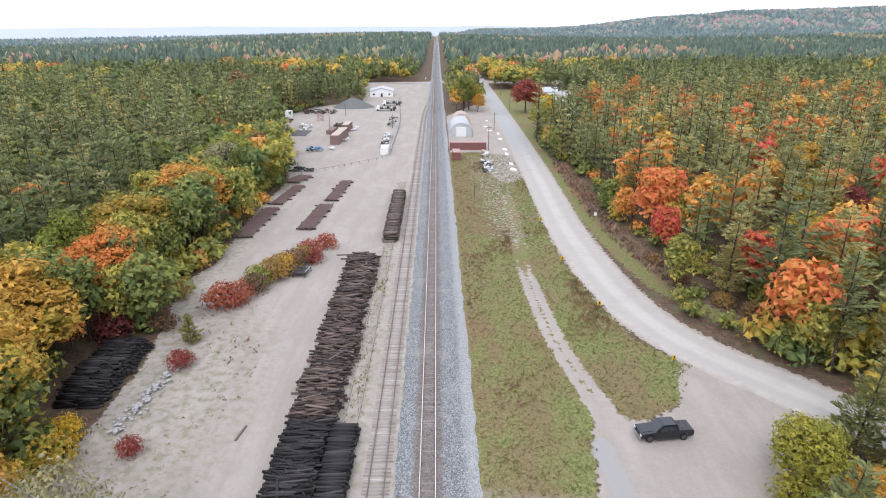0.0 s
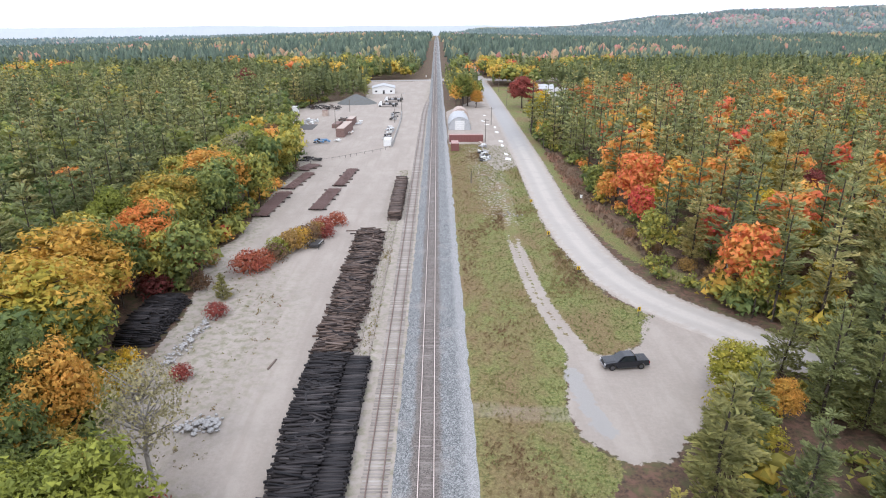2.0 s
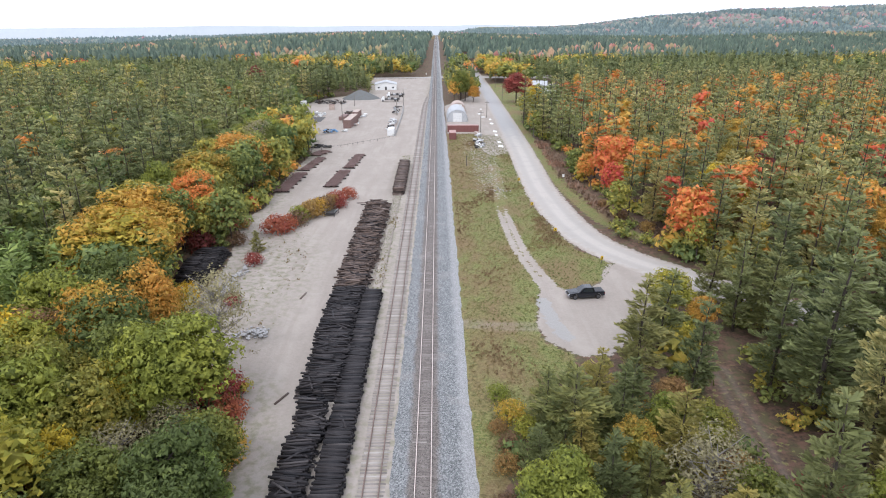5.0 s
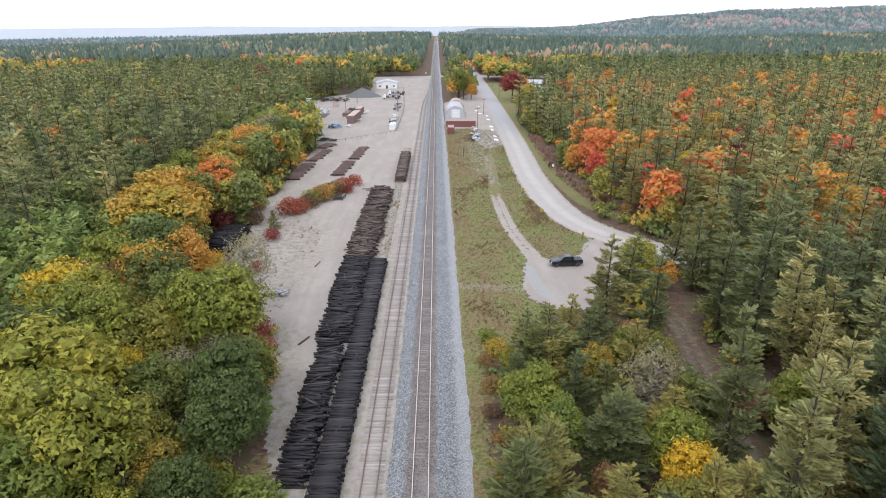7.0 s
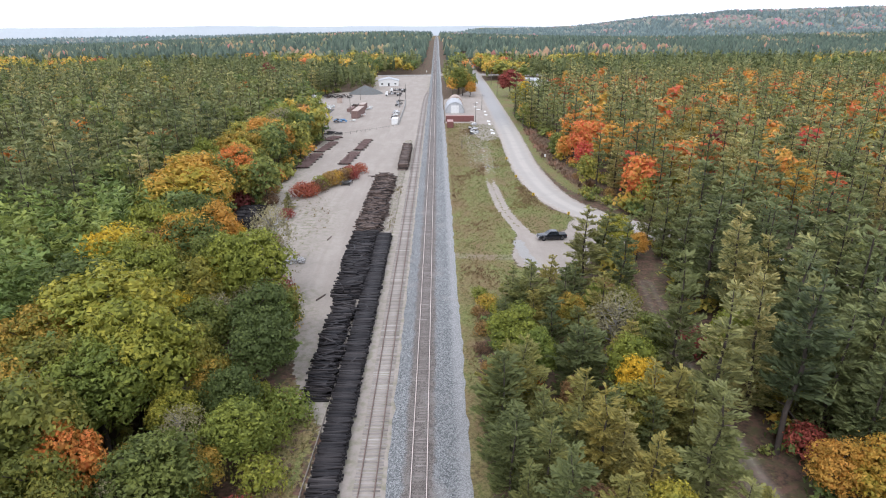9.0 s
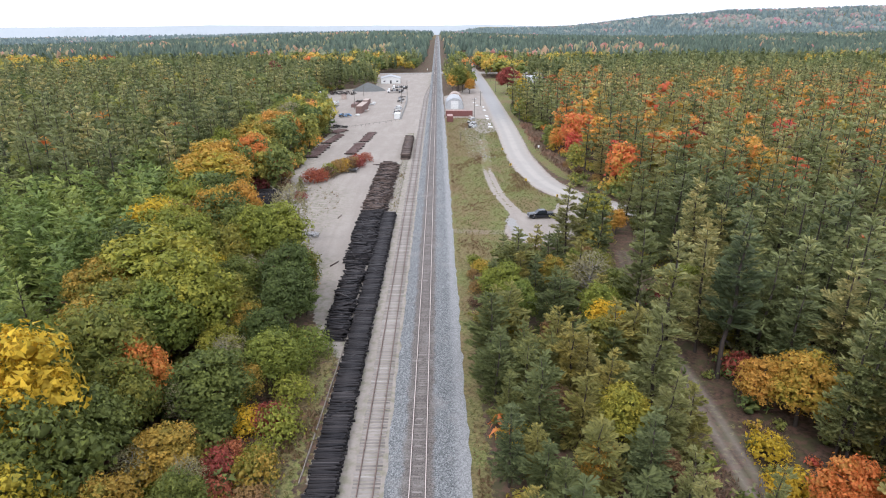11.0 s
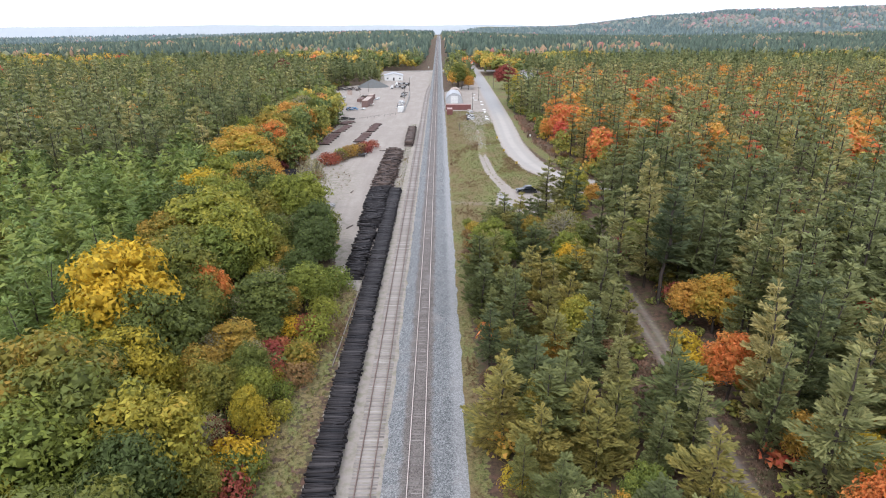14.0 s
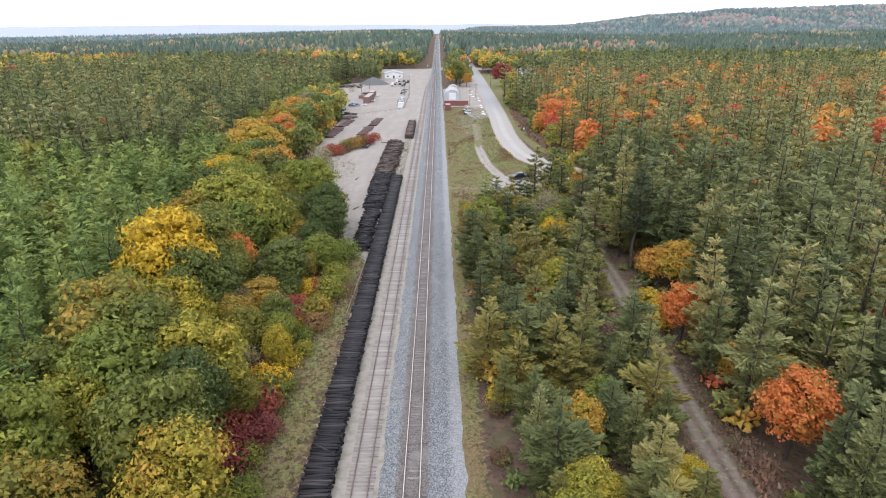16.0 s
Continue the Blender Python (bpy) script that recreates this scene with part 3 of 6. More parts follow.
def hardwood(seed, n, size, spread=0.34, low=0.3, lobes=22, inside=0.82, ragged=0.28, fine=True):
    """A broad crown of leafy lobes with hollows between them, for a tree one unit high."""
    rng = np.random.default_rng(seed)
    mid, half = (1 + low) / 2, (1 - low) / 2
    C, R = [], []
    for i in range(lobes):
        z = 1 - 1.75 * (i + 0.5) / lobes
        a = i * 2.39996 + rng.normal(0, 0.25)
        q = math.sqrt(max(0.0, 1 - z * z))
        r = rng.uniform(0.52, 0.8)
        C.append((math.cos(a) * q * spread * r, math.sin(a) * q * spread * r, mid + z * half * r))
        R.append(rng.uniform(0.32, 0.52) * spread * (22 / lobes) ** 0.5)
    C.append((0, 0, mid))
    R.append(spread * 0.6)
    C, R = np.array(C), np.array(R)
    tall = np.array([1, 1, 0.8])
    P, D = np.zeros((0, 3)), np.zeros((0, 3))
    while len(P) < n:
        pick = rng.choice(len(R), n * 3, p=R ** 2 / np.sum(R ** 2))
        d = rng.normal(size=(n * 3, 3))
        d /= np.linalg.norm(d, axis=1)[:, None]
        d[:, 2] = np.where(d[:, 2] < -0.45, -d[:, 2], d[:, 2])
        p = C[pick] + d * (R[pick] * rng.normal(1.0, ragged * 0.45, n * 3))[:, None] * tall
        deep = np.min(np.linalg.norm((p[:, None] - C[None]) / tall, axis=2) / R[None], axis=1)
        ok = deep > 0.8
        P, D = np.vstack([P, p[ok]]), np.vstack([D, d[ok]])
    P, D = P[:n], D[:n]
    along = np.cross(D, rng.normal(size=(n, 3))) + rng.normal(0, 0.25, (n, 3))
    along[:, 2] -= 0.3
    out = [cards(P, along, size * rng.uniform(0.55, 1.4, n), 0.8, rng, D + rng.normal(0, 0.45, (n, 3)))]
    if inside:
        for c, r in zip(C, R):
            v, f = ball(rng, fine)
            out.append((v * r * inside * tall + c, f))
    return pile(out)


def conifer(seed, n, size, spread=0.17, low=0.12, whorls=13, droop=0.0, wide=0.3, ragged=0.3, full=0.7):
    """Whorls of level plumes of needles with dark gaps between, for a tree one unit high."""
    rng = np.random.default_rng(seed)
    levels = np.linspace(low, 0.955, whorls) + rng.normal(0, 0.008, whorls)
    boughs = []
    for z in levels:
        s = min(1, max(0, (z - low) / (1 - low)))
        reach = spread * ((1 - s) ** full * 0.95 + 0.09) * (0.6 + 0.4 * min(1, s * 4 + 0.2)) * rng.uniform(1 - ragged, 1 + ragged * 0.6)
        k = 5 if s < 0.75 else 4
        a0 = rng.uniform(0, 6.28)
        for j in range(k):
            boughs.append((z + rng.normal(0, 0.012), a0 + j * 6.283 / k + rng.normal(0, 0.28), reach * rng.uniform(0.6, 1.2), rng.normal(0.14, 0.12)))
    boughs = np.array(boughs)
    w = boughs[:, 2] ** 1.35 + 0.004
    pick = rng.choice(len(boughs), n, p=w / w.sum())
    b = boughs[pick]
    t = rng.uniform(0.1, 1.0, n) ** 0.75
    out = np.c_[np.cos(b[:, 1]), np.sin(b[:, 1])]
    lat = rng.uniform(-1, 1, n) * b[:, 2] * 0.42 * np.sin(np.clip(t, 0, 0.97) * 3.0 + 0.15)
    rise = b[:, 3] - droop
    p = np.c_[out[:, 0] * b[:, 2] * t - out[:, 1] * lat, out[:, 1] * b[:, 2] * t + out[:, 0] * lat, b[:, 0] + rise * b[:, 2] * t + rng.normal(0, 0.006, n)]
    fan = (lat / (b[:, 2] + 1e-6) * 1.6)[:, None]
    along = np.c_[out + np.c_[-out[:, 1], out[:, 0]] * fan, rise + 0.25] + rng.normal(0, 0.25, (n, 3))
    v, f = cards(p, along, size * rng.uniform(0.6, 1.3, n), wide, rng, np.c_[-out * 0.1, np.ones(n)] + rng.normal(0, 0.42, (n, 3)))
    top = np.array([[0, 0, 0.985]] * 3)
    v2, f2 = cards(top, np.array([[0.05, 0, 1.0]] * 3), 0.05, 0.4, rng)
    return pile([(v, f), (v2, f2)])


def bumpy(seed, kind, k=5):
    """A small uneven crown for far woods: rings of jittered corners."""
    rng = np.random.default_rng(seed)
    if k < 5:
        rings = [(0.3, 1.0), (0.75, 0.7)] if kind == "round" else [(0.2, 0.95), (0.62, 0.5)]
    else:
        rings = [(0.25, 0.8), (0.55, 1.0), (0.84, 0.58)] if kind == "round" else [(0.15, 0.9), (0.42, 0.85), (0.78, 0.38)]
    v = []
    for z, r in rings:
        for j in range(k):
            a = j * 6.283 / k + rng.normal(0, 0.2)
            q = r * rng.uniform(0.65, 1.3)
            v.append((math.cos(a) * q, math.sin(a) * q, z + rng.normal(0, 0.05)))
    v.append((0, 0, 1.0))
    f = []
    for i in range(len(rings) - 1):
        for j in range(k):
            a, b = i * k + j, i * k + (j + 1) % k
            f += [(a, b, b + k), (a, b + k, a + k)]
    t = len(v) - 1
    f += [(t - k + j, t - k + (j + 1) % k, t) for j in range(k)]
    return np.array(v), np.array(f)


def limb(a, b, r0, r1, sides=6):
    a, b = np.array(a, float), np.array(b, float)
    d = (b - a) / np.linalg.norm(b - a)
    u = np.cross(d, [0.3, 1, 0.2])
    u /= np.linalg.norm(u)
    w = np.cross(d, u)
    ang = np.arange(sides) * 6.283 / sides
    ring = np.cos(ang)[:, None] * u + np.sin(ang)[:, None] * w
    v = np.vstack([a + ring * r0, b + ring * r1])
    i = np.arange(sides)
    return v, np.c_[i, (i + 1) % sides, (i + 1) % sides + sides, i + sides]


def pile(parts):
    V, F, n = [], [], 0
    for v, f in parts:
        V.append(v)
        F.append(f + n)
        n += len(v)
    return np.vstack(V), np.vstack(F)


def trunk_of(seed, kind, low=0.3, spread=0.3, sides=6):
    """A tapered, slightly bent trunk, with limbs for broad crowns and boughs for conifers."""
    rng = np.random.default_rng(seed + 50)
    bend = rng.normal(0, 0.012, (5, 2)) if kind == "conifer" else rng.normal(0, 0.025, (5, 2))
    bend[0] = 0
    zs = [-0.02, 0.25, 0.5, 0.72, 0.96 if kind == "conifer" else 0.85]
    r = [0.014, 0.0115, 0.009, 0.006, 0.002] if kind == "conifer" else [0.022, 0.016, 0.012, 0.008, 0.003]
    out = [limb((*bend[i], zs[i]), (*bend[i + 1], zs[i + 1]), r[i], r[i + 1], sides) for i in range(4)]
    if kind != "conifer":
        for j in range(9 if kind == "broad" else 34):
            z = rng.uniform(low * 0.85, 0.75)
            a, q = rng.uniform(0, 6.28), spread * rng.uniform(0.5, 0.85)
            out.append(limb((0, 0, z), (math.cos(a) * q, math.sin(a) * q, z + rng.uniform(0.1, 0.25)), 0.008, 0.002, 4))
    else:
        for j in range(14):
            z = rng.uniform(max(low * 0.6, 0.1), 0.8)
            a, q = rng.uniform(0, 6.28), spread * rng.uniform(0.4, 0.8) * (1.05 - z)
            out.append(limb((0, 0, z), (math.cos(a) * q, math.sin(a) * q, z + 0.01), 0.003, 0.001, 3))
    return pile(out)


def tall_up(vf, h, spread=1.0):
    v, f = vf
    return v * np.array([h * spread, h * spread, h]), f


# kind: (crown maker, leaves, bark, height of the pattern, label, category)
def kinds():
    K = {}
    for i in range(3):
        K["pine", i] = (lambda i=i: conifer(10 + i, 2500, 0.056, 0.215, 0.14, wide=0.26), "conifer", "PINE", BARK, 16, "pine_tree", "tall white pine with layered green boughs")
        K["palepine", i] = (lambda i=i: conifer(15 + i, 2600, 0.06, 0.25, 0.1, 12, wide=0.27), "conifer", "PALE", BARK, 14, "pine_tree", "yellow-green white pine with soft feathery boughs")
        K["tallpine", i] = (lambda i=i: conifer(20 + i, 1900, 0.05, 0.165, 0.36, 11, wide=0.27), "conifer", "PINE", BARK, 18, "pine_tree", "slim tall pine with a bare lower trunk")
        K["youngpine", i] = (lambda i=i: conifer(30 + i, 2000, 0.085, 0.36, 0.06, 9, wide=0.26), "conifer", "BLUE", BARK, 8, "young_pine_tree", "young bushy blue-green pine beside the track")
        K["larch", i] = (lambda i=i: conifer(40 + i, 2000, 0.056, 0.22, 0.1, 17, wide=0.3), "conifer", "SOFT", BARK, 14, "larch_tree", "soft light green larch in a plantation")
        for c, word in (("GREEN", "green"), ("YELLOW", "golden yellow"), ("OLIVE", "yellow-green"), ("ORANGE", "orange"), ("RED", "scarlet"), ("RUST", "rust-brown")):
            K[c.lower(), i] = (lambda i=i: hardwood(60 + i, 4600, 0.03, low=0.14, spread=0.36, lobes=46, inside=0.66, ragged=0.5, fine=False), "broad", c, BARK, 12, "maple_tree" if c in ("RED", "ORANGE") else "oak_tree", word + " broad-crowned tree in autumn leaf")
            K[c.lower() + "shrub", i] = (lambda i=i: hardwood(80 + i, 900, 0.085, low=0.03, spread=0.6, lobes=18, inside=0.5, ragged=0.7, fine=False), "broad", c, BARK, 3, "shrub", word + " leafy shrub on rough ground")
    for i in range(3):
        K["bare", i] = (lambda i=i: hardwood(95 + i, 2200, 0.022, low=0.2, spread=0.25, lobes=24, inside=0, ragged=0.8), "bare", "BARE", PALE_BARK, 13, "half_bare_tree", "thin half-bare tree with sparse olive leaves")
    return K


KINDS, PROTO = kinds(), {}
PLANTED = []


def plant(kind, x, y, h, rng, wide=1.0, lean=0.0):
    i = int(rng.integers(3))
    make, form, leaf, bark, h0, name, label = KINDS[kind, i]
    m = pose(x, y, float(height(x, y)), rng.normal(0, 1.5) + lean, rng.normal(0, 1.5), rng.uniform(0, 360)) @ Matrix.Diagonal((h / h0 * wide, h / h0 * wide, h / h0, 1))
    if name == "shrub":
        m = pose(0, 0, -0.12 * h) @ m
    PLANTED.append((x, y, h))
    if (kind, i) in PROTO:
        first = PROTO[kind, i]
        return copy_thing(first, m @ Matrix.Diagonal((1 / first.scale.x, 1 / first.scale.y, 1 / first.scale.z, 1)))
    t = empty(name, m, label, "shrub" if name == "shrub" else "tree", "trees and shrubs by the railway")
    low, spread = (0.2, 0.18) if form == "conifer" else (0.25, 0.3)
    v, f = tall_up(trunk_of(i, form, low, spread), h0)
    child("trunk", mesh_np("trunk", v, f, bark, smooth=True), t)
    v, f = tall_up(make(), h0)
    child("crown", mesh_np("crown", v, f, LEAVES[leaf]), t)
    PROTO[kind, i] = t
    return t


# ---- trees: where they stand ----
def free(x, y, gap=2.0):
    """Where woods may grow."""
    x, y = np.asarray(x, float), np.asarray(y, float)
    ok = np.ones(x.shape, bool)
    for poly in (YARD, LOT, DEPOT, MEADOW, VERGE, SCRUB):
        ok &= poly_dist(x, y, poly) < -gap
    ok &= line_dist(x, y, ROAD_LINE) > 6.5 + max(gap, 0)
    ok &= line_dist(x, y, CROSS_LINE) > 5.5 + gap
    ok &= line_dist(x, y, FOREST_TRAIL) > 2.7 + gap
    ok &= ~((x > -44.5) & (x < -30) & (y > 56) & (y < 78))
    ok &= ~((x > 27.2) & (x < 34.4) & (y < -36)) & ~((x > 4) & (x < 30) & (y > 23) & (y < 292)) & ~((x > 27) & (x < 42) & (y > 35) & (y < 54))
    ok &= ~((x > -17 - 0.02 * np.clip(y, 0, 500)) & (x < 7 + gap * 0.4) & (y < 470))
    ok &= np.abs(x) > 9 + gap
    ok &= poly_dist(x, y, LAWN) < 0
    ok &= ~((x < -6) & (x > -14) & (y > 455) & (y < 500))
    ok &= np.hypot((x + 330) / 6, (y - 560) / 1.5) > 30
    return ok


def scatter(x0, x1, y0, y1, step, rng):
    xs, ys = np.meshgrid(np.arange(x0, x1, step), np.arange(y0, y1, step))
    x = xs.ravel() + rng.uniform(-0.42, 0.42, xs.size) * step
    y = ys.ravel() + rng.uniform(-0.42, 0.42, xs.size) * step
    return x, y


def clear_of_planted(x, y, gap):
    if not PLANTED:
        return np.ones(x.shape, bool)
    p = np.array(PLANTED)[:, :2]
    tall = np.array(PLANTED)[:, 2]
    return np.min(np.hypot(x[:, None] - p[None, :, 0], y[:, None] - p[None, :, 1]) - 0.2 * tall[None], axis=1) > gap - 1.6


# trees that stand out: x, y, height and, for broad or slim crowns, a width; the kind is the list's name
def plant_all(kind, rows, seed, wide=1.0):
    rng = np.random.default_rng(seed)
    for x, y, h, *w in rows:
        plant(kind, x, y, h, rng, wide * (w[0] if w else 1.0) * rng.uniform(0.94, 1.06))


plant_all("yellow", [(-35.2, -32.4, 18), (-27.2, -39.5, 7.5, 0.85), (-32, 9, 9, 0.9), (-17.5, -44.8, 6.5, 0.8), (41.7, -51.6, 6), (46.1, -22.2, 8), (23.9, -5.9, 8), (11.7, -2.6, 5, 0.8), (63, 98.3, 12), (42, 247, 12), (-48, 60, 11), (47, 262, 13)], 1)
plant_all("olive", [(-46.8, 52, 16, 1.5), (-50.6, 66.5, 15.5, 1.5), (-41.8, 15.3, 14), (-37.9, 28.3, 14), (-41.3, 21.6, 13.5), (-36.7, 2.8, 15, 1.45), (-17.9, -13.3, 7.5, 1.3), (-31.6, -63, 11.5, 1.0), (-24.5, -66.2, 8, 1.1), (-19, -72, 12), (-18.3, -39.3, 5.5, 1.2), (11.3, 5.4, 8.5, 1.1), (13.4, 0.1, 8, 0.9), (23.7, -3, 9, 0.95), (16.1, -62.2, 8, 0.9), (61, 84.3, 11.5, 1.2), (-53.3, 162, 14, 1.4), (-57, 92, 14)], 2)
plant_all("green", [(-51, 100, 15, 1.4), (-34.5, -50.8, 15.5, 1.25), (-22.8, -58.9, 11.5, 1.1), (-34.2, -19.5, 14, 1.15), (-22.3, -20.9, 9, 1.35), (-27.4, 6, 9.5, 1.2), (-19.6, 11.1, 9, 1.05), (-25.9, -2.2, 10), (-19.2, 0.5, 10, 1.05), (-36, 27.2, 13.5, 1.1), (-50, 112, 13), (-47, 150, 13), (-43, 158, 11), (14, 306, 17), (17, 312, 15)], 3)
plant_all("orange", [(-49.4, 121, 15, 1.45), (-47, 83, 14, 1.15), (-23.6, -30.3, 6.5, 1.4), (-33.3, 31, 8, 1.2), (37.4, -18.9, 7, 1.1), (37.2, -61.9, 10.5), (37.6, -49.5, 6.5, 1.1), (76, 117, 13.5), (79, 62, 13), (88.5, 144, 15, 0.9), (21, 305, 9), (38.5, 42.5, 5.5), (40.5, 212, 8), (52, 330, 12)], 4)
plant_all("red", [(-41.5, 83, 8), (44, 302, 16, 1.2), (50, 296, 11), (-106, 345, 17), (69, 295, 12), (84, 118, 11)], 5)
plant_all("palepine", [(25.3, 28.5, 14.5, 1.15), (24.4, -21.4, 14.5, 1.15), (21.6, -41.2, 10.5), (27.2, -41, 11, 0.8), (21.3, -62.8, 9), (22.2, -52.1, 9), (47, 41, 14), (43, 51, 12.5), (46, 46.5, 13), (29.6, 34.5, 13, 1.1), (47, -36, 14)], 20)
plant_all("pine", [(42.2, 21.3, 20.5, 1.1), (51, 48.1, 18, 1.1), (40.5, 27, 15.5), (43.3, 42.5, 15), (61, 63, 15), (47, 31, 16), (46.6, 88.4, 15, 1.0)], 7)
plant_all("youngpine", [(12.7, 19.8, 8), (20.2, 17.7, 9), (24.4, 13, 10), (15.8, 22.6, 7), (22.4, 21.6, 8), (11.7, -18.2, 9), (16.5, -24.5, 9), (9.4, -39.1, 7.5, 0.85), (12.6, -36.5, 8, 0.9), (18.2, -38.5, 9), (12.4, -56.9, 8), (9.8, -53.5, 7, 0.85), (17, 8.5, 8.5), (16.5, -10, 9), (11, 12.5, 6.5), (19.8, 2.5, 9)], 8)
plant_all("olive", [(35.3, 46.2, 8, 1.2)], 16)
plant_all("oliveshrub", [(33.4, 44, 3.2), (35, 41.5, 3.6), (31.5, 41.5, 2.6), (34, 38, 3.6)], 17)
plant_all("rust", [(-43.5, 26.6, 12), (-74.7, 111, 13), (61.8, 78.6, 7, 0.9), (59.6, 90, 8), (53, 82, 5), (55, 78, 5), (-50, 178, 12)], 9)
plant_all("bare", [(24.6, 7.5, 9.5, 1.3), (-28.1, 11.7, 7.5, 1.4), (-22.8, -13.5, 7, 1.2), (-52, 152, 14, 1.5), (-20.3, -33, 5.5, 1.2), (-25.5, 17, 7, 1.3)], 22)
plant("bare", -26.1, 33.8, 13.5, np.random.default_rng(12))
plant_all("redshrub", [(-32, 86.5, 4), (-30.2, 88.5, 3.6), (-31.8, 69, 2.4), (-30.4, 52, 2), (-22.5, 108, 3.4), (-20.5, 113, 3), (-21.5, 105, 2.6), (-19.4, -29, 3), (-19, -58, 3.4), (-24, 27, 4), (-27, 24, 4.5), (-21.5, 22, 3.2), (-23, -60, 4), (-44, 77, 4), (39, -12, 3.5), (36, 8, 4)], 10)
plant_all("rustshrub", [(-27, 97.5, 4), (-24.8, 101.5, 3.8), (-28.6, 92.5, 3.2)], 21)
plant_all("oliveshrub", [(-28.8, 94.5, 3.6), (-25.9, 99.5, 3.9), (-37, 50, 3.5), (-36, 44, 3), (-20, 16, 3.5), (8.6, 26, 2), (9.5, 22, 2.6), (11, 19, 2.6)], 11)
plant_all("yellowshrub", [(-17.2, -44, 3), (-17.5, -50, 4), (-18.5, -22, 3), (-38, 54, 3), (-39, 46, 3.5), (10, -24, 2.6), (9.5, -52, 2.4), (34, -33, 3.5), (35, -27, 3)], 14)
plant_all("redshrub", [(-18.5, -33, 3), (-17, -54, 3.5), (-18.8, -63, 4), (-21, -46, 3.5), (-16.8, -60, 3)], 15)
plant_all("rustshrub", [(7.8, 20, 1.6), (8.8, 17, 2), (7.6, 9, 1.6), (8.4, 4, 1.8), (8, -34, 1.6), (8.8, -42, 1.8), (-23.8, 105.5, 3.2), (-38, 79, 3), (-40, 90, 3), (8.2, 14, 2), (9, -54, 1.6), (8.6, -62, 1.6), (9, -70, 1.5), (45, 86, 2.5), (48, 82, 2.5), (51, 79, 2.8), (42, 95, 2.2), (40.5, 104, 2), (30, 12, 3)], 12)
plant_all("youngpine", [(-32.9, 75.4, 4.6)], 13)


def zone(x, y):
    """What grows where: the mixture of kinds, with heights."""
    if x < 0:
        if y < 46 and x < -47 + 0.16 * max(0.0, -y):
            return (("larch", 9, 13, 17), ("olive", 0.3, 10, 12))
        if y < 8:
            return (("green", 5.5, 10, 15), ("olive", 1.8, 10, 15), ("yellow", 0.5, 9, 13), ("orange", 0.4, 8, 12), ("larch", 0.8, 9, 12), ("rust", 0.6, 5, 8), ("bare", 0.5, 6, 8), ("redshrub", 0.6, 3, 4))
        if x > -54 - 0.05 * y and y < 200:
            return (("olive", 3.6, 11, 15), ("green", 3.2, 11, 15), ("yellow", 1.4, 10, 14), ("orange", 1.2, 9, 13), ("rust", 0.8, 6, 10), ("redshrub", 0.4, 3, 5))
        return (("pine", 9, 14, 20), ("green", 0.8, 13, 16), ("olive", 0.25, 13, 16), ("rust", 0.3, 9, 13))
    if y < 36 and x < 29:
        return (("youngpine", 6, 6, 11), ("palepine", 1.2, 8, 12), ("pine", 1.6, 9, 12), ("olive", 0.6, 6, 8), ("yellow", 0.2, 4, 6), ("green", 1.2, 6, 9), ("orange", 0.15, 4, 6), ("rust", 0.4, 4, 6))
    if y < 60:
        return (("pine", 6, 14, 20), ("palepine", 2.5, 12, 18), ("tallpine", 4, 16, 21), ("orange", 0.5, 7, 11), ("yellow", 0.45, 6, 9), ("olive", 0.8, 8, 12), ("redshrub", 0.5, 3, 5), ("red", 0.3, 6, 9))
    return (("tallpine", 5, 15, 22), ("pine", 6, 12, 20), ("orange", 2.3, 10, 16), ("red", 1.0, 9, 14), ("yellow", 0.7, 8, 12), ("olive", 0.9, 8, 12), ("rust", 0.5, 6, 9))


def choose(x, y, rng):
    z = zone(x, y)
    w = np.array([q[1] for q in z], float)
    k, _, lo, hi = z[int(rng.choice(len(z), p=w / w.sum()))]
    return k, rng.uniform(lo, hi)


def woods(name, trees, bases, mat, label):
    """Many trees as one sheet of woodland: trees hold x, y, height, width, turn, tone and the pattern's number."""
    V, F, T, n = [], [], [], 0
    T4 = np.array(trees, float)
    for b, base in enumerate(bases):
        rows = T4[T4[:, 6].astype(int) == b]
        if not len(rows):
            continue
        v, f = base
        c, s = np.cos(rows[:, 4]), np.sin(rows[:, 4])
        X = (v[None, :, 0] * c[:, None] - v[None, :, 1] * s[:, None]) * rows[:, 3:4] + rows[:, 0:1]
        Y = (v[None, :, 0] * s[:, None] + v[None, :, 1] * c[:, None]) * rows[:, 3:4] + rows[:, 1:2]
        Z = v[None, :, 2] * rows[:, 2:3] + height(rows[:, 0], rows[:, 1])[:, None]
        V.append(np.stack([X, Y, Z], 2).reshape(-1, 3))
        F.append((f[None] + (np.arange(len(rows)) * len(v))[:, None, None]).reshape(-1, f.shape[1]) + n)
        T.append(np.repeat(rows[:, 5], len(v)))
        n += len(rows) * len(v)
    me = mesh_np(name, np.vstack(V), np.vstack(F), mat, dict(tone=np.concatenate(T)))
    tagged(new(name, me), label, "woods", kind="stuff")


TONE = dict(green=(0.0, 0.15), olive=(0.15, 0.38), yellow=(0.4, 0.52), orange=(0.62, 0.85), red=(0.86, 1.0), rust=(0.68, 0.78), bare=(0.25, 0.35), redshrub=(0.86, 1.0))


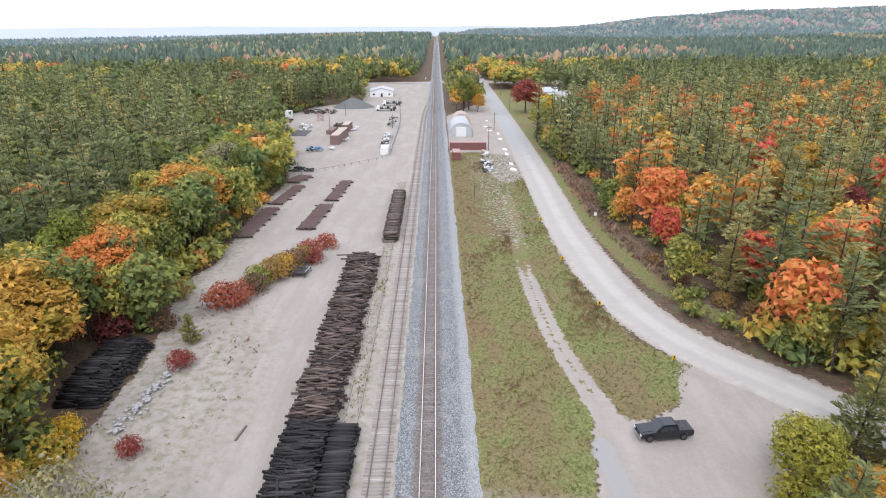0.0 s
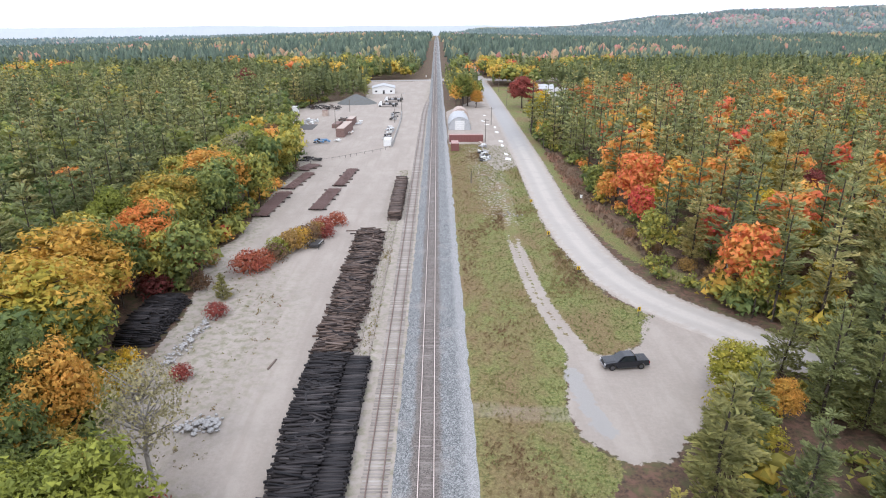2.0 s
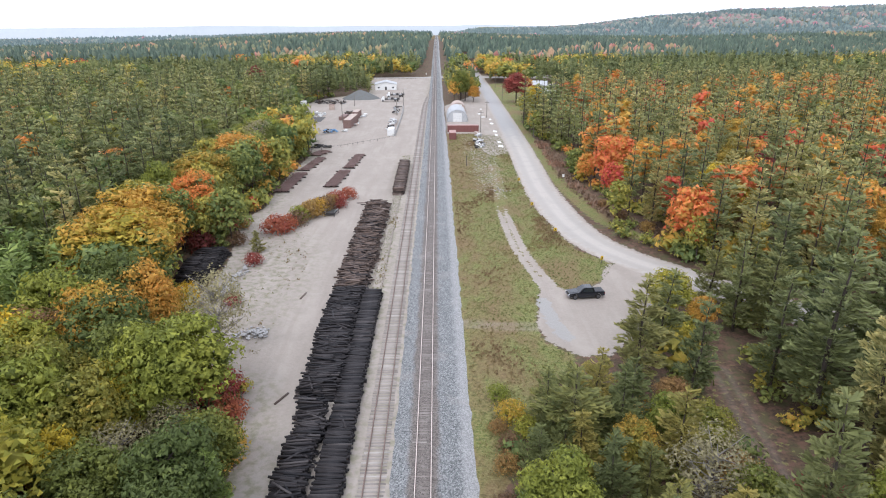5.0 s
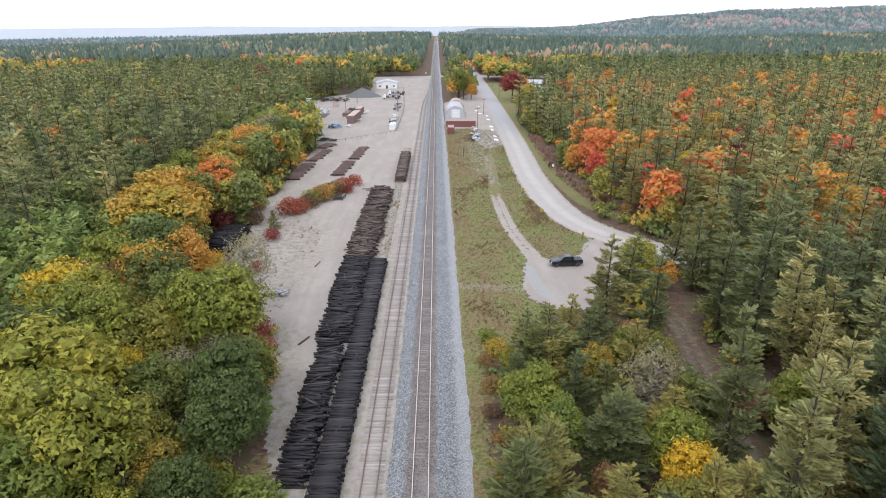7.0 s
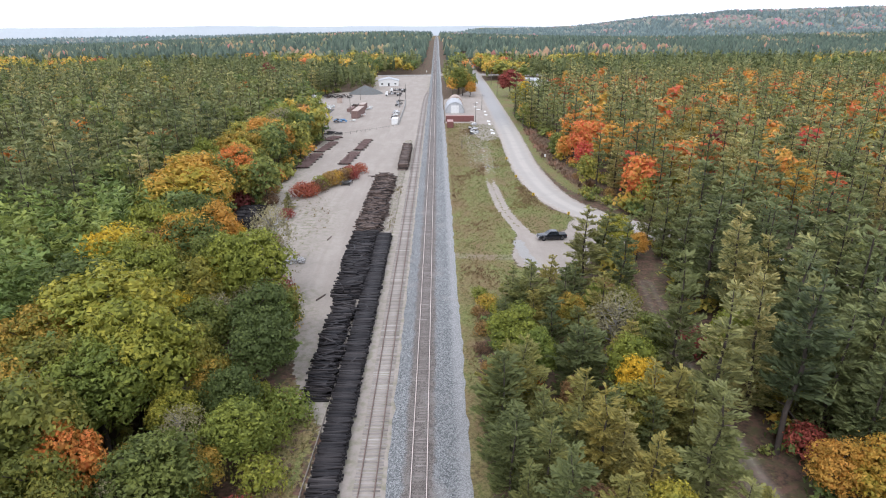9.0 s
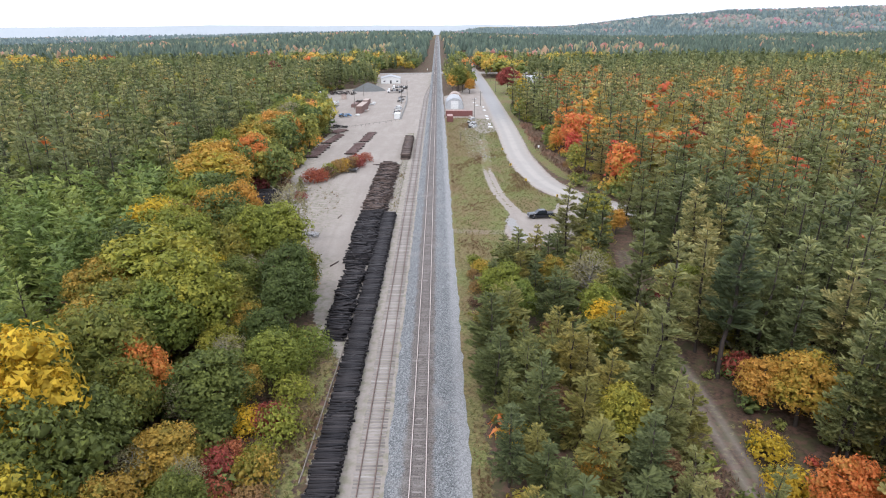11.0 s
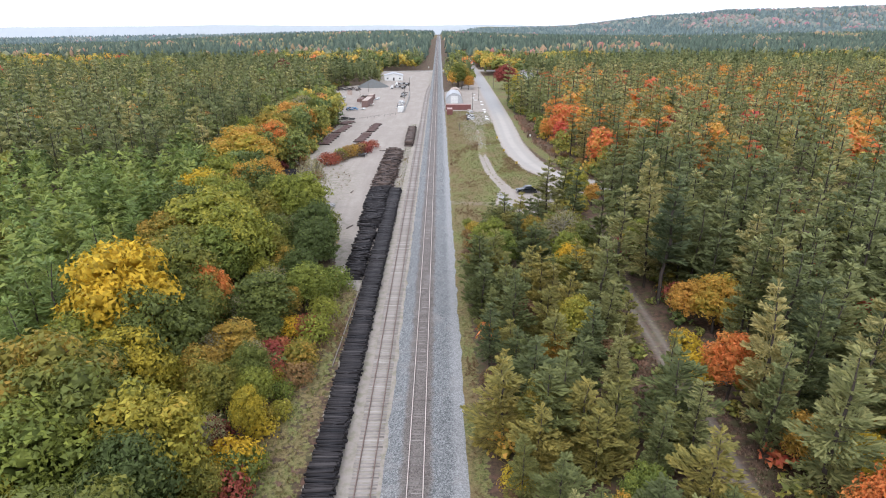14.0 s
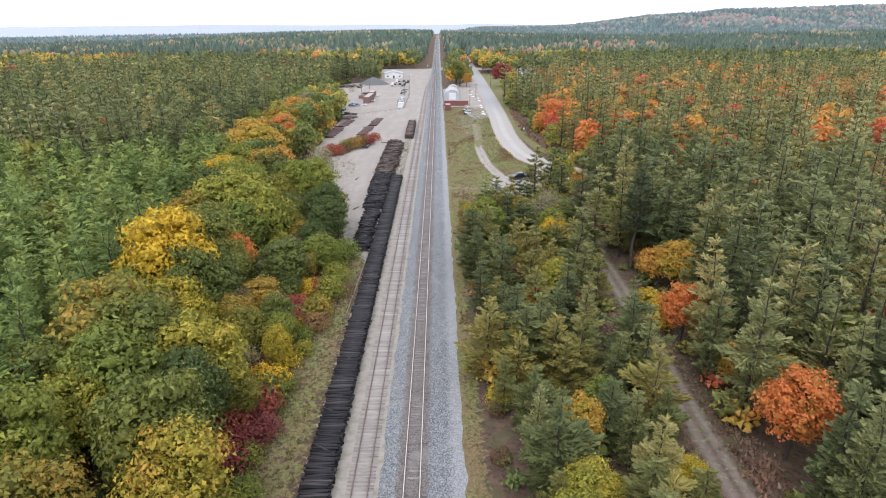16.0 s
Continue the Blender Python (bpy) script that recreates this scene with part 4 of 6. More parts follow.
def forest():
    rng = np.random.default_rng(21)
    conifers, softs, broads, stems = [], [], [], []
    conifers2, softs2, broads2 = [], [], []
    near = 0
    # the stretch beside the railway, tree by tree
    x, y = scatter(-74, 78, -92, 75, 4.8, rng)
    ok = free(x, y, -0.2) & clear_of_planted(x, y, 3.4)
    x, y = x[ok], y[ok]
    young = (x > 0) & (x < 29) & (y < 36)
    x2, y2 = scatter(8.6, 28.5, -90, 34, 3.8, rng)
    ok = free(x2, y2, -1.0) & clear_of_planted(x2, y2, 2.6) & (x2 < 28)
    x, y = np.concatenate([x[~young], x2[ok]]), np.concatenate([y[~young], y2[ok]])
    x3, y3 = scatter(-26, -15.8, -96, 0, 3.3, rng)
    ok = clear_of_planted(x3, y3, 2.2)
    edge = [("green", 5, 8), ("olive", 4.5, 7.5), ("greenshrub", 2.5, 4), ("yellowshrub", 2.5, 4), ("redshrub", 2.2, 3.6), ("oliveshrub", 2.2, 4), ("bare", 5, 7), ("rustshrub", 2, 3)]
    odds = np.array([5, 2.2, 2.6, 0.7, 0.9, 2, 1.2, 1.0])
    for a, b in zip(x3[ok], y3[ok]):
        k, lo, hi = edge[int(rng.choice(len(edge), p=odds / odds.sum()))]
        if a > -18.5 and "shrub" not in k:
            k, lo, hi = "oliveshrub", 2.0, 3.4
        plant(k, float(a), float(b), float(rng.uniform(lo, hi)), rng, rng.uniform(0.9, 1.2))
    ok = clear_of_planted(x, y, 3.0)
    x, y = x[ok], y[ok]
    order = np.argsort(np.hypot(x * 1.1, (y + 8) * 0.5))
    for i in order:
        k, h = choose(x[i], y[i], rng)
        if near < 215:
            plant(k, float(x[i]), float(y[i]), float(h), rng, rng.uniform(0.85, 1.2))
            near += 1
        else:
            sort_tree(k, x[i], y[i], h, rng, conifers, softs, broads, stems)
    # the woods on both sides, out to a few hundred metres
    x, y = scatter(-260, 300, -95, 330, 6.5, rng)
    ok = free(x, y, -0.6) & ~((x > -74) & (x < 78) & (y < 75)) & (np.abs(x) < 0.76 * (y + 132))
    for a, b in zip(x[ok], y[ok]):
        k, h = choose(a, b, rng)
        if b > 140 or abs(a) > 95:
            sort_tree(k, a, b, h, rng, conifers2, softs2, broads2, stems)
        else:
            sort_tree(k, a, b, h, rng, conifers, softs, broads, stems)
    # the woods behind the camera's end
    x, y = scatter(-150, 150, -230, -93, 12.0, rng)
    ok = free(x, y, 0.5)
    for a, b in zip(x[ok], y[ok]):
        k, h = choose(a, b, rng)
        sort_tree("pine" if k == "larch" else k, a, b, h, rng, conifers2, softs2, broads2, stems)
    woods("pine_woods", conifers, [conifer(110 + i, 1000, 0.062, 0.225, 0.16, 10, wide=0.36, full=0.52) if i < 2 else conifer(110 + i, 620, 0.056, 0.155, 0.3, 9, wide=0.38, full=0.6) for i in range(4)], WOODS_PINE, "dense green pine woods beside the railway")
    woods("larch_woods", softs + softs2, [conifer(120 + i, 520, 0.075, 0.2, 0.1, 15, wide=0.4) for i in range(2)], WOODS_SOFT, "soft green larch plantation beside the railway")
    woods("autumn_woods", broads, [hardwood(130 + i, 850, 0.055, low=0.12, spread=0.24, lobes=22, inside=0.55, ragged=0.6, fine=False) for i in range(4)], WOODS_MIXED, "autumn hardwoods in yellow, orange and red among pines")
    woods("distant_pine_woods", conifers2, [conifer(170 + i, 250, 0.082, 0.225, 0.2, 8, wide=0.52, full=0.5) if i < 2 else conifer(170 + i, 170, 0.076, 0.16, 0.3, 8, wide=0.5, full=0.6) for i in range(4)], WOODS_PINE, "dense green pine woods farther from the railway")
    woods("distant_autumn_woods", broads2, [hardwood(180 + i, 130, 0.105, low=0.15, spread=0.2, lobes=8, inside=0.7, ragged=0.6, fine=False) for i in range(4)], WOODS_MIXED, "autumn hardwoods farther off among pines")
    stem = limb((0, 0, -0.02), (0, 0, 0.92), 0.0125, 0.004, 4)
    woods("woodland_trunks", stems, [stem], BARK, "dark straight trunks standing among the woods")
    # far woods, with distance haze carried in their leaf colours
    far_pine, far_broad, edge_pine, edge_broad, hill_pine, hill_broad = [], [], [], [], [], []
    for y0, y1, step, half in ((330, 560, 7.5, 0.74), (560, 1000, 9.5, 0.72), (1000, 1700, 14.0, 0.72), (1700, 2900, 17.0, 0.72)):
        x, y = scatter(-half * (y1 + 130), half * (y1 + 130), y0, y1, step, rng)
        ok = free(x, y, -1.5) & (np.abs(x) < half * (y + 140)) & ((y < 2300) | (x > 0.12 * y - 200)) & ((np.abs(x) > 13) | (y < 480))
        x, y = x[ok], y[ok]
        patch = np.array([noise.noise((a / 160, b / 260, 3.0)) + 0.5 * noise.noise((a / 45, b / 70, 9.0)) for a, b in zip(x, y)])
        raised = height(x, y) > 12
        hilly = raised * 0.2 - ((x > 60) & ~raised) * 0.16 + ((x < -60) & (y > 700)) * 0.06
        near_yard = ((x < 0) & (y < 620) & (x > -140)) * 0.2 + ((x > 20) & (x < 75) & (y < 560)) * 0.3
        leafy = rng.uniform(0, 1, len(x)) < np.clip(0.1 + patch * 1.2 + hilly + near_yard, 0.02, 0.9)
        tone = np.clip(rng.normal(0.36 if y0 > 500 else 0.25, 0.22, len(x)) + raised * 0.1 + patch * 0.4, 0, 1)
        for a, b, l, t, up in zip(x, y, leafy, tone, raised):
            h = rng.uniform(8, 15) if l else rng.uniform(10, 17)
            w = step * 0.5 * rng.uniform(0.7, 1.25) * (1.0 if l else 0.75)
            t = t if l else rng.beta(2, 3) * 0.8
            if y0 < 500:
                (edge_broad if l else edge_pine).append((a, b, h, h * rng.uniform(0.85, 1.2), rng.uniform(0, 6.28), t, rng.integers(3)))
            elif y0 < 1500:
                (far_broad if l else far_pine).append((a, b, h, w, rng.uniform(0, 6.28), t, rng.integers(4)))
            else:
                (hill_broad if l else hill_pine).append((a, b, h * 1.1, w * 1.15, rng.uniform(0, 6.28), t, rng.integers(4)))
    # the ridge beyond the woods, a backdrop with haze in its pale colour
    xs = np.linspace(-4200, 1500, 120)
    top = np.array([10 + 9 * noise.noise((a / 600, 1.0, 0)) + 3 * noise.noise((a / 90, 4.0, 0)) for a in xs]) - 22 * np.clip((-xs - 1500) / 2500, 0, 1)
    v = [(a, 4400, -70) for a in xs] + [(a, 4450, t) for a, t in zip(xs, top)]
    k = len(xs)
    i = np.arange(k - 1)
    tagged(new("backdrop_ridge", mesh_np("backdrop_ridge", v, np.c_[i, i + 1, i + k + 1, i + k], RIDGE, smooth=True)), "distant ridge at the horizon coloured pale blue with haze", "ridge", kind="structure")
    woods("mid_pine_woods", edge_pine, [core(conifer(200 + i, 40, 0.19, 0.18, 0.2, 8, wide=0.5), 0, 0.2, 0.13, 0.7, "spire", i) for i in range(3)], WOODS_PINE, "green conifer woods beyond the yard")
    woods("mid_autumn_woods", edge_broad, [hardwood(210 + i, 70, 0.13, low=0.15, lobes=8, fine=False) for i in range(3)], WOODS_MIXED, "autumn hardwoods beyond the yard")
    woods("far_pine_woods", far_pine, [bumpy(150 + i, "spire", 4) for i in range(4)], WOODS_FAR_PINE, "far green conifer woods in haze-muted colour reaching the horizon")
    woods("far_autumn_woods", far_broad, [bumpy(160 + i, "round", 4) for i in range(4)], WOODS_FAR_MIXED, "far autumn woods in haze-muted red, orange and green")
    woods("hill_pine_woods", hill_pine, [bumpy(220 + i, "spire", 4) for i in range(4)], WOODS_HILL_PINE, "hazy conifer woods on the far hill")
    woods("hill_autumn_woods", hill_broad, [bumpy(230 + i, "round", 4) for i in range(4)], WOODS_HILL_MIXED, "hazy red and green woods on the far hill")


def sort_tree(k, x, y, h, rng, conifers, softs, broads, stems):
    turn = rng.uniform(0, 6.28)
    if k in ("pine", "tallpine", "youngpine", "palepine"):
        # eastern pines draw higher tones: yellow-green of their own, paler for painted haze
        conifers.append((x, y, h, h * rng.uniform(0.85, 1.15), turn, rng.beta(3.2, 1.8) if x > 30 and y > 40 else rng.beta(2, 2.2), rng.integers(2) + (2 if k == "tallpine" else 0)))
        stems.append((x, y, h, h, turn, 0.5, 0))
    elif k == "larch":
        softs.append((x, y, h, h * rng.uniform(0.85, 1.15), turn, rng.uniform(0, 1), rng.integers(2)))
    else:
        broads.append((x, y, h, h * rng.uniform(0.85, 1.15), turn, rng.uniform(*TONE[k]), rng.integers(4)))
        stems.append((x, y, h * 0.8, h, turn, 0.5, 0))


forest()

# ---- the tracks ----
track("railway_track", lambda y: np.zeros_like(np.asarray(y, float)), -130, 4200, 0.275, TIE_MAIN, "main line track with bright rails on ballast", [RAIL_RUST, RAIL_BRIGHT])
track("siding_track", siding_x, -130, 415, -0.1, TIE_GREY, "rusty siding track with silvered ties sunk in dirt", [RAIL_RUST, RAIL_RUST])


# ---- stacks of old ties ----
def stack(name, label, x0, x1, y0, y1, layers, mat, messy, seed, keep=300, step=0.25, length=2.6):
    """A long stack of ties laid across the line of the stack. messy: how far they slide and turn."""
    rng = np.random.default_rng(seed)
    t = empty(name, pose((x0 + x1) / 2, (y0 + y1) / 2, 0), label, "tie stack", "stacks of old railway ties")
    cx, cy, tall = (x0 + x1) / 2, (y0 + y1) / 2, 0.19
    shapes = [mesh_np("tie", *tie_mesh("tie", length, 0.23, 0.18, mat, seed + i), mat) for i in range(3)]
    base = (np.array([(a * length / 2, b * 0.112, c * 0.088) for a in (-1, 1) for b in (-1, 1) for c in (-1, 1)]), np.array([(0, 1, 3, 2), (4, 6, 7, 5), (0, 4, 5, 1), (2, 3, 7, 6), (0, 2, 6, 4), (1, 5, 7, 3)]))
    rows = max(1, round((x1 - x0) / (length + 0.1))) if messy < 0.8 else max(2, round((x1 - x0) / 2.0))
    spots = []
    for k in range(layers):
        for r in range(rows):
            xr = x0 + (r + 0.5) * (x1 - x0) / rows - cx
            inset = 0.05 * k + (0.25 * k * messy)
            for y in np.arange(y0 + inset, y1 - inset, step):
                swell = 0.55 * messy * (noise.noise((y * 0.13, r * 3.1, seed)) + noise.noise((y * 0.5, r, seed + 5)))
                if k >= layers - 2 and messy > 0.2 and rng.uniform() < 0.3 * messy + 0.25 * (noise.noise((y * 0.2, r + 7.0, seed)) > 0.1):
                    continue
                slide = 1.1 * messy * noise.noise((y * 0.22, seed * 1.7, 0.5)) if messy > 0.4 else 0.0
                spots.append((k, xr * (1 - 0.08 * k * messy) + slide + rng.normal(0, 0.05 + 0.45 * messy), y - cy + rng.normal(0, 0.02 + 0.07 * messy), 0.1 + k * tall + swell * (k + 1) / layers + rng.uniform(0, 0.12 * messy),
                              rng.normal(0, 2 + 9 * messy), rng.normal(0, 0.4 + 4 * messy), rng.normal(0, 0.8 + 12 * messy) + (rng.normal(0, 30) if rng.uniform() < 0.3 * messy else 0)))
    spots.sort(key=lambda s: (-s[0], s[2]))
    rest = []
    for i, (k, *a) in enumerate(spots):
        if i < keep:
            child("tie", shapes[i % 3], t, pose(*a))
        else:
            rest.append(mat4(*a))
    if rest:
        v, f = stamp(base, rest)
        tagged(child("inner_tie_layer", mesh_np("inner_tie_layer", v, f, mat), t), kind="stuff")
    return t


stack("tie_stack", "long neat stack of black creosoted railway ties", -10.25, -7.55, -92, 56, 6, TIE_NEW, 0.2, 1)
stack("tie_stack", "loose heap of black railway ties beside the siding", -14.7, -10.5, 26, 57, 8, TIE_NEW, 0.6, 2)
stack("tie_stack", "loose heap of black railway ties at the yard's edge", -14.4, -10.5, -2, 25.8, 7, TIE_NEW, 0.6, 3)
stack("tie_stack", "tumbled heap of brown weathered railway ties", -14.8, -10.3, 56, 84, 8, TIE_OLD, 0.75, 4)
stack("tie_stack", "tumbled heap of mixed brown railway ties", -14.9, -10.2, 83, 108, 8, TIE_OLD, 0.85, 7)
stack("tie_stack", "tall dark stack of old ties beside the siding", -9.8, -7.0, 116, 152, 9, TIE_OLD, 0.3, 5)
stack("tie_stack", "black pile of ties under the trees", -43.3, -37.6, 60, 75, 10, TIE_NEW, 0.5, 6)

# ---- the disused third track ----
def old_track():
    t = empty("old_track", pose(0, 0, 0), "disused overgrown track with thin rusty rails", "railway track")
    for s in (-0.755, 0.755):
        ys = np.arange(-30, 165, 6.0)
        child("rail", rail_mesh("rail", [(-8.6 + s - 0.022 * max(0, 60 - y), y, 0.02) for y in ys], [RAIL_PALE, RAIL_PALE]), t)


RAIL_PALE = simple("dull_brown_rail", (0.4, 0.35, 0.3), 0.8, 0.1)
old_track()

# ---- further materials ----
BROWN_STEEL = simple("rust_brown_steel", (0.25, 0.165, 0.145), 0.75, 0.1, 0.5, 2.0, (0.1, 0.05, 0.04))
RED_STEEL = simple("faded_red_container_paint", (0.21, 0.09, 0.08), 0.6, 0.0, 0.45, 1.0, (0.16, 0.06, 0.05))
PINK_STEEL = simple("sun_bleached_red_roof_paint", (0.45, 0.28, 0.25), 0.6, 0.0, 0.35, 1.0)
TAN_STEEL = simple("faded_tan_paint", (0.5, 0.4, 0.34), 0.65, 0.0, 0.35, 1.0)
WHITE = simple("worn_white_paint", (0.75, 0.75, 0.73), 0.55, 0.0, 0.25, 1.5, (0.45, 0.42, 0.38))
GALV = simple("grey_galvanised_sheet", (0.5, 0.51, 0.52), 0.5, 0.3, 0.3, 1.0)
CONCRETE = simple("grey_concrete", (0.4, 0.39, 0.37), 0.9, 0.0, 0.4, 1.2)
DARK_STEEL = simple("dark_scrap_steel", (0.07, 0.068, 0.068), 0.7, 0.2, 0.4, 2.0)
BLUE_TARP = simple("faded_blue_tarpaulin", (0.18, 0.34, 0.55), 0.6, 0.0, 0.35, 2.0)
ASPHALT = simple("dark_asphalt_slab", (0.12, 0.115, 0.115), 0.9, 0.0, 0.4, 1.0)
POLE_WOOD = simple("grey_pole_timber", (0.17, 0.145, 0.125), 0.9, 0.0, 0.4, 3.0)
STONE = simple("pale_limestone", (0.46, 0.45, 0.435), 0.9, 0.0, 0.7, 1.2)
HEAP = simple("dark_crushed_aggregate", (0.16, 0.165, 0.16), 0.95, 0.0, 0.5, 1.0)
YELLOW_PAINT = simple("yellow_sign_paint", (0.75, 0.5, 0.03), 0.5)
BLACK_PAINT = simple("black_sign_paint", (0.02, 0.02, 0.02), 0.5)
TRUCK_PAINT = simple("dark_navy_car_paint", (0.008, 0.01, 0.015), 0.22, 0.0, 0.1, 2.0, (0.02, 0.019, 0.018))
TRUCK_PAINT.node_tree.nodes["Principled BSDF"].inputs["Specular IOR Level"].default_value = 0.35
TRUCK_PAINT.node_tree.nodes["Principled BSDF"].inputs["Coat Weight"].default_value = 0.6
TYRE = simple("black_rubber", (0.02, 0.02, 0.02), 0.9)
RIM = simple("grey_alloy", (0.1, 0.1, 0.105), 0.4, 0.4)
CHROME = simple("bright_trim", (0.6, 0.6, 0.62), 0.2, 0.9)
LAMP_GLASS = simple("clear_lamp_glass", (0.7, 0.7, 0.7), 0.1)
TAIL_GLASS = simple("red_lamp_glass", (0.35, 0.02, 0.02), 0.2)
COVER = simple("black_vinyl_cover", (0.05, 0.052, 0.058), 0.45)


def make_glass():
    n = Nodes("dark_tinted_glass", 0.06)
    n.b.inputs["Specular IOR Level"].default_value = 0.8
    return n.done((0.02, 0.024, 0.028))


GLASS = make_glass()


def prism_bm(profile, w, taper=None, bevel=0.0):
    """A side profile (x, z) given a width across; taper narrows it towards the top (z0, z1, share)."""
    bm = bmesh.new()
    rows = []
    for s in (-1, 1):
        ring = []
        for x, z in profile:
            k = 1.0
            if taper:
                k = 1 - taper[2] * min(1, max(0, (z - taper[0]) / (taper[1] - taper[0])))
            ring.append(bm.verts.new((x, s * w / 2 * k, z)))
        rows.append(ring)
    n = len(profile)
    bm.faces.new(rows[0][::-1])
    bm.faces.new(rows[1])
    for i in range(n):
        bm.faces.new((rows[0][i], rows[0][(i + 1) % n], rows[1][(i + 1) % n], rows[1][i]))
    bmesh.ops.recalc_face_normals(bm, faces=bm.faces[:])
    if bevel:
        bmesh.ops.bevel(bm, geom=bm.edges[:], offset=bevel, segments=2, affect="EDGES", clamp_overlap=True)
    return bm


# ---- the pickup truck ----
def pickup(m, label):
    """Nose along minus x, five metres eighty long."""
    t = empty("pickup_truck", m, label, "truck")
    side = [(-2.86, 0.55), (-2.9, 0.8), (-2.82, 1.02), (-1.35, 1.16), (2.85, 1.18), (2.9, 0.95), (2.88, 0.55), (2.45, 0.48)]
    for cx in (1.85,):
        side += [(cx + 0.5 * math.cos(a), 0.42 + 0.5 * math.sin(a)) for a in np.linspace(0.15, math.pi - 0.15, 8)]
    side += [(1.3, 0.45), (-1.35, 0.45)]
    side += [(-1.88 + 0.5 * math.cos(a), 0.42 + 0.5 * math.sin(a)) for a in np.linspace(0.15, math.pi - 0.15, 8)]
    side += [(-2.45, 0.48)]
    part("body", prism_bm(side, 1.96, (0.85, 1.2, 0.06), 0.02), TRUCK_PAINT, t)
    cab = [(-1.3, 1.14), (-0.55, 1.8), (-0.3, 1.86), (0.9, 1.86), (1.1, 1.78), (1.28, 1.14)]
    c = part("cab", prism_bm(cab, 1.84, (1.14, 1.86, 0.2), 0.03), TRUCK_PAINT, t)
    for s in (-1, 1):
        for nm, q in (("front_window", [(-0.82, 1.22), (-0.36, 1.7), (0.1, 1.72), (0.1, 1.22)]), ("rear_window", [(0.18, 1.22), (0.18, 1.72), (0.82, 1.72), (1.0, 1.22)])):
            bm = bmesh.new()
            vs = [bm.verts.new((x, s * (0.925 - 0.184 * (z - 1.14) / 0.72 + 0.004), z)) for x, z in q]
            vs2 = [bm.verts.new((x, s * (0.925 - 0.184 * (z - 1.14) / 0.72 - 0.02), z)) for x, z in q]
            bm.faces.new(vs if s > 0 else vs[::-1])
            bm.faces.new(vs2[::-1] if s > 0 else vs2)
            for i in range(4):
                bm.faces.new((vs[i], vs[(i + 1) % 4], vs2[(i + 1) % 4], vs2[i]))
            bmesh.ops.recalc_face_normals(bm, faces=bm.faces[:])
            part("side_window", bm, GLASS, c, "dark side window")
    for nm, q in (("windshield", [(-1.22, 1.2), (-0.6, 1.76)]), ("back_window", [(1.13, 1.7), (1.25, 1.26)])):
        bm = bmesh.new()
        (x0, z0), (x1, z1) = q
        d = Vector((-(z1 - z0), 0, x1 - x0)).normalized() * 0.012
        w0, w1 = 0.82 - 0.18 * (z0 - 1.14) / 0.72, 0.82 - 0.18 * (z1 - 1.14) / 0.72
        pts = [(x0, -w0, z0), (x0, w0, z0), (x1, w1, z1), (x1, -w1, z1)]
        a = [bm.verts.new(Vector(p) + d * 1.4) for p in pts]
        b = [bm.verts.new(Vector(p) - d) for p in pts]
        bm.faces.new(a)
        bm.faces.new(b[::-1])
        for i in range(4):
            bm.faces.new((a[i], a[(i + 1) % 4], b[(i + 1) % 4], b[i]))
        bmesh.ops.recalc_face_normals(bm, faces=bm.faces[:])
        part(nm, bm, GLASS, c, "tinted glass")
    for i in range(3):
        part("cover_panel", box_bm(1.34 + i * 0.5, 1.82 + i * 0.5, -0.86, 0.86, 1.17, 1.215, 0.012), COVER, t, "black folding bed cover panel")
    part("hood_bulge", prism_bm([(-2.7, 1.02), (-2.62, 1.075), (-1.4, 1.19), (-1.4, 1.1)], 1.15, None, 0.012), TRUCK_PAINT, t)
    part("grille", box_bm(-2.925, -2.86, -0.55, 0.55, 0.68, 0.95, 0.015), BLACK_PAINT, t, "black grille")
    part("front_bumper", box_bm(-2.98, -2.78, -0.95, 0.95, 0.45, 0.66, 0.04), CHROME, t, "chrome front bumper")
    part("rear_bumper", box_bm(2.82, 2.99, -0.92, 0.92, 0.47, 0.64, 0.04), CHROME, t, "chrome rear bumper")
    for s in (-1, 1):
        part("headlight", box_bm(-2.92, -2.72, s * 0.78 - 0.17, s * 0.78 + 0.17, 0.76, 0.96, 0.03), LAMP_GLASS, t, "clear headlight")
        part("tail_light", box_bm(2.84, 2.915, s * 0.88 - 0.08, s * 0.88 + 0.08, 0.75, 1.1, 0.015), TAIL_GLASS, t, "red tail light")
        part("mirror", box_bm(-0.95, -0.82, s * 1.08 - 0.11, s * 1.08 + 0.11, 1.2, 1.42, 0.03), TRUCK_PAINT, t)
        part("running_board", box_bm(-1.3, 1.25, s * 0.98 - 0.09, s * 0.98 + 0.09, 0.36, 0.42, 0.015), DARK_STEEL, t)
        for cx in (-1.88, 1.85):
            w = part("wheel", rod_bm((cx, s * 0.76, 0.4), (cx, s * 0.97, 0.4), 0.26, 0.26, 20), RIM, t)
            ring = rod_bm((cx, s * 0.72, 0.4), (cx, s * 0.96, 0.4), 0.4, 0.4, 24)
            part("tyre", ring, TYRE, w, "black tyre")
            part("hub", rod_bm((cx, s * 0.95, 0.4), (cx, s * 0.985, 0.4), 0.23, 0.2, 16), RIM, w, "grey alloy hub")
    return t


pickup(pose(24.95, 54.35, 0.02, 0, 0, 5.5), "dark navy crew-cab pickup truck parked on gravel")


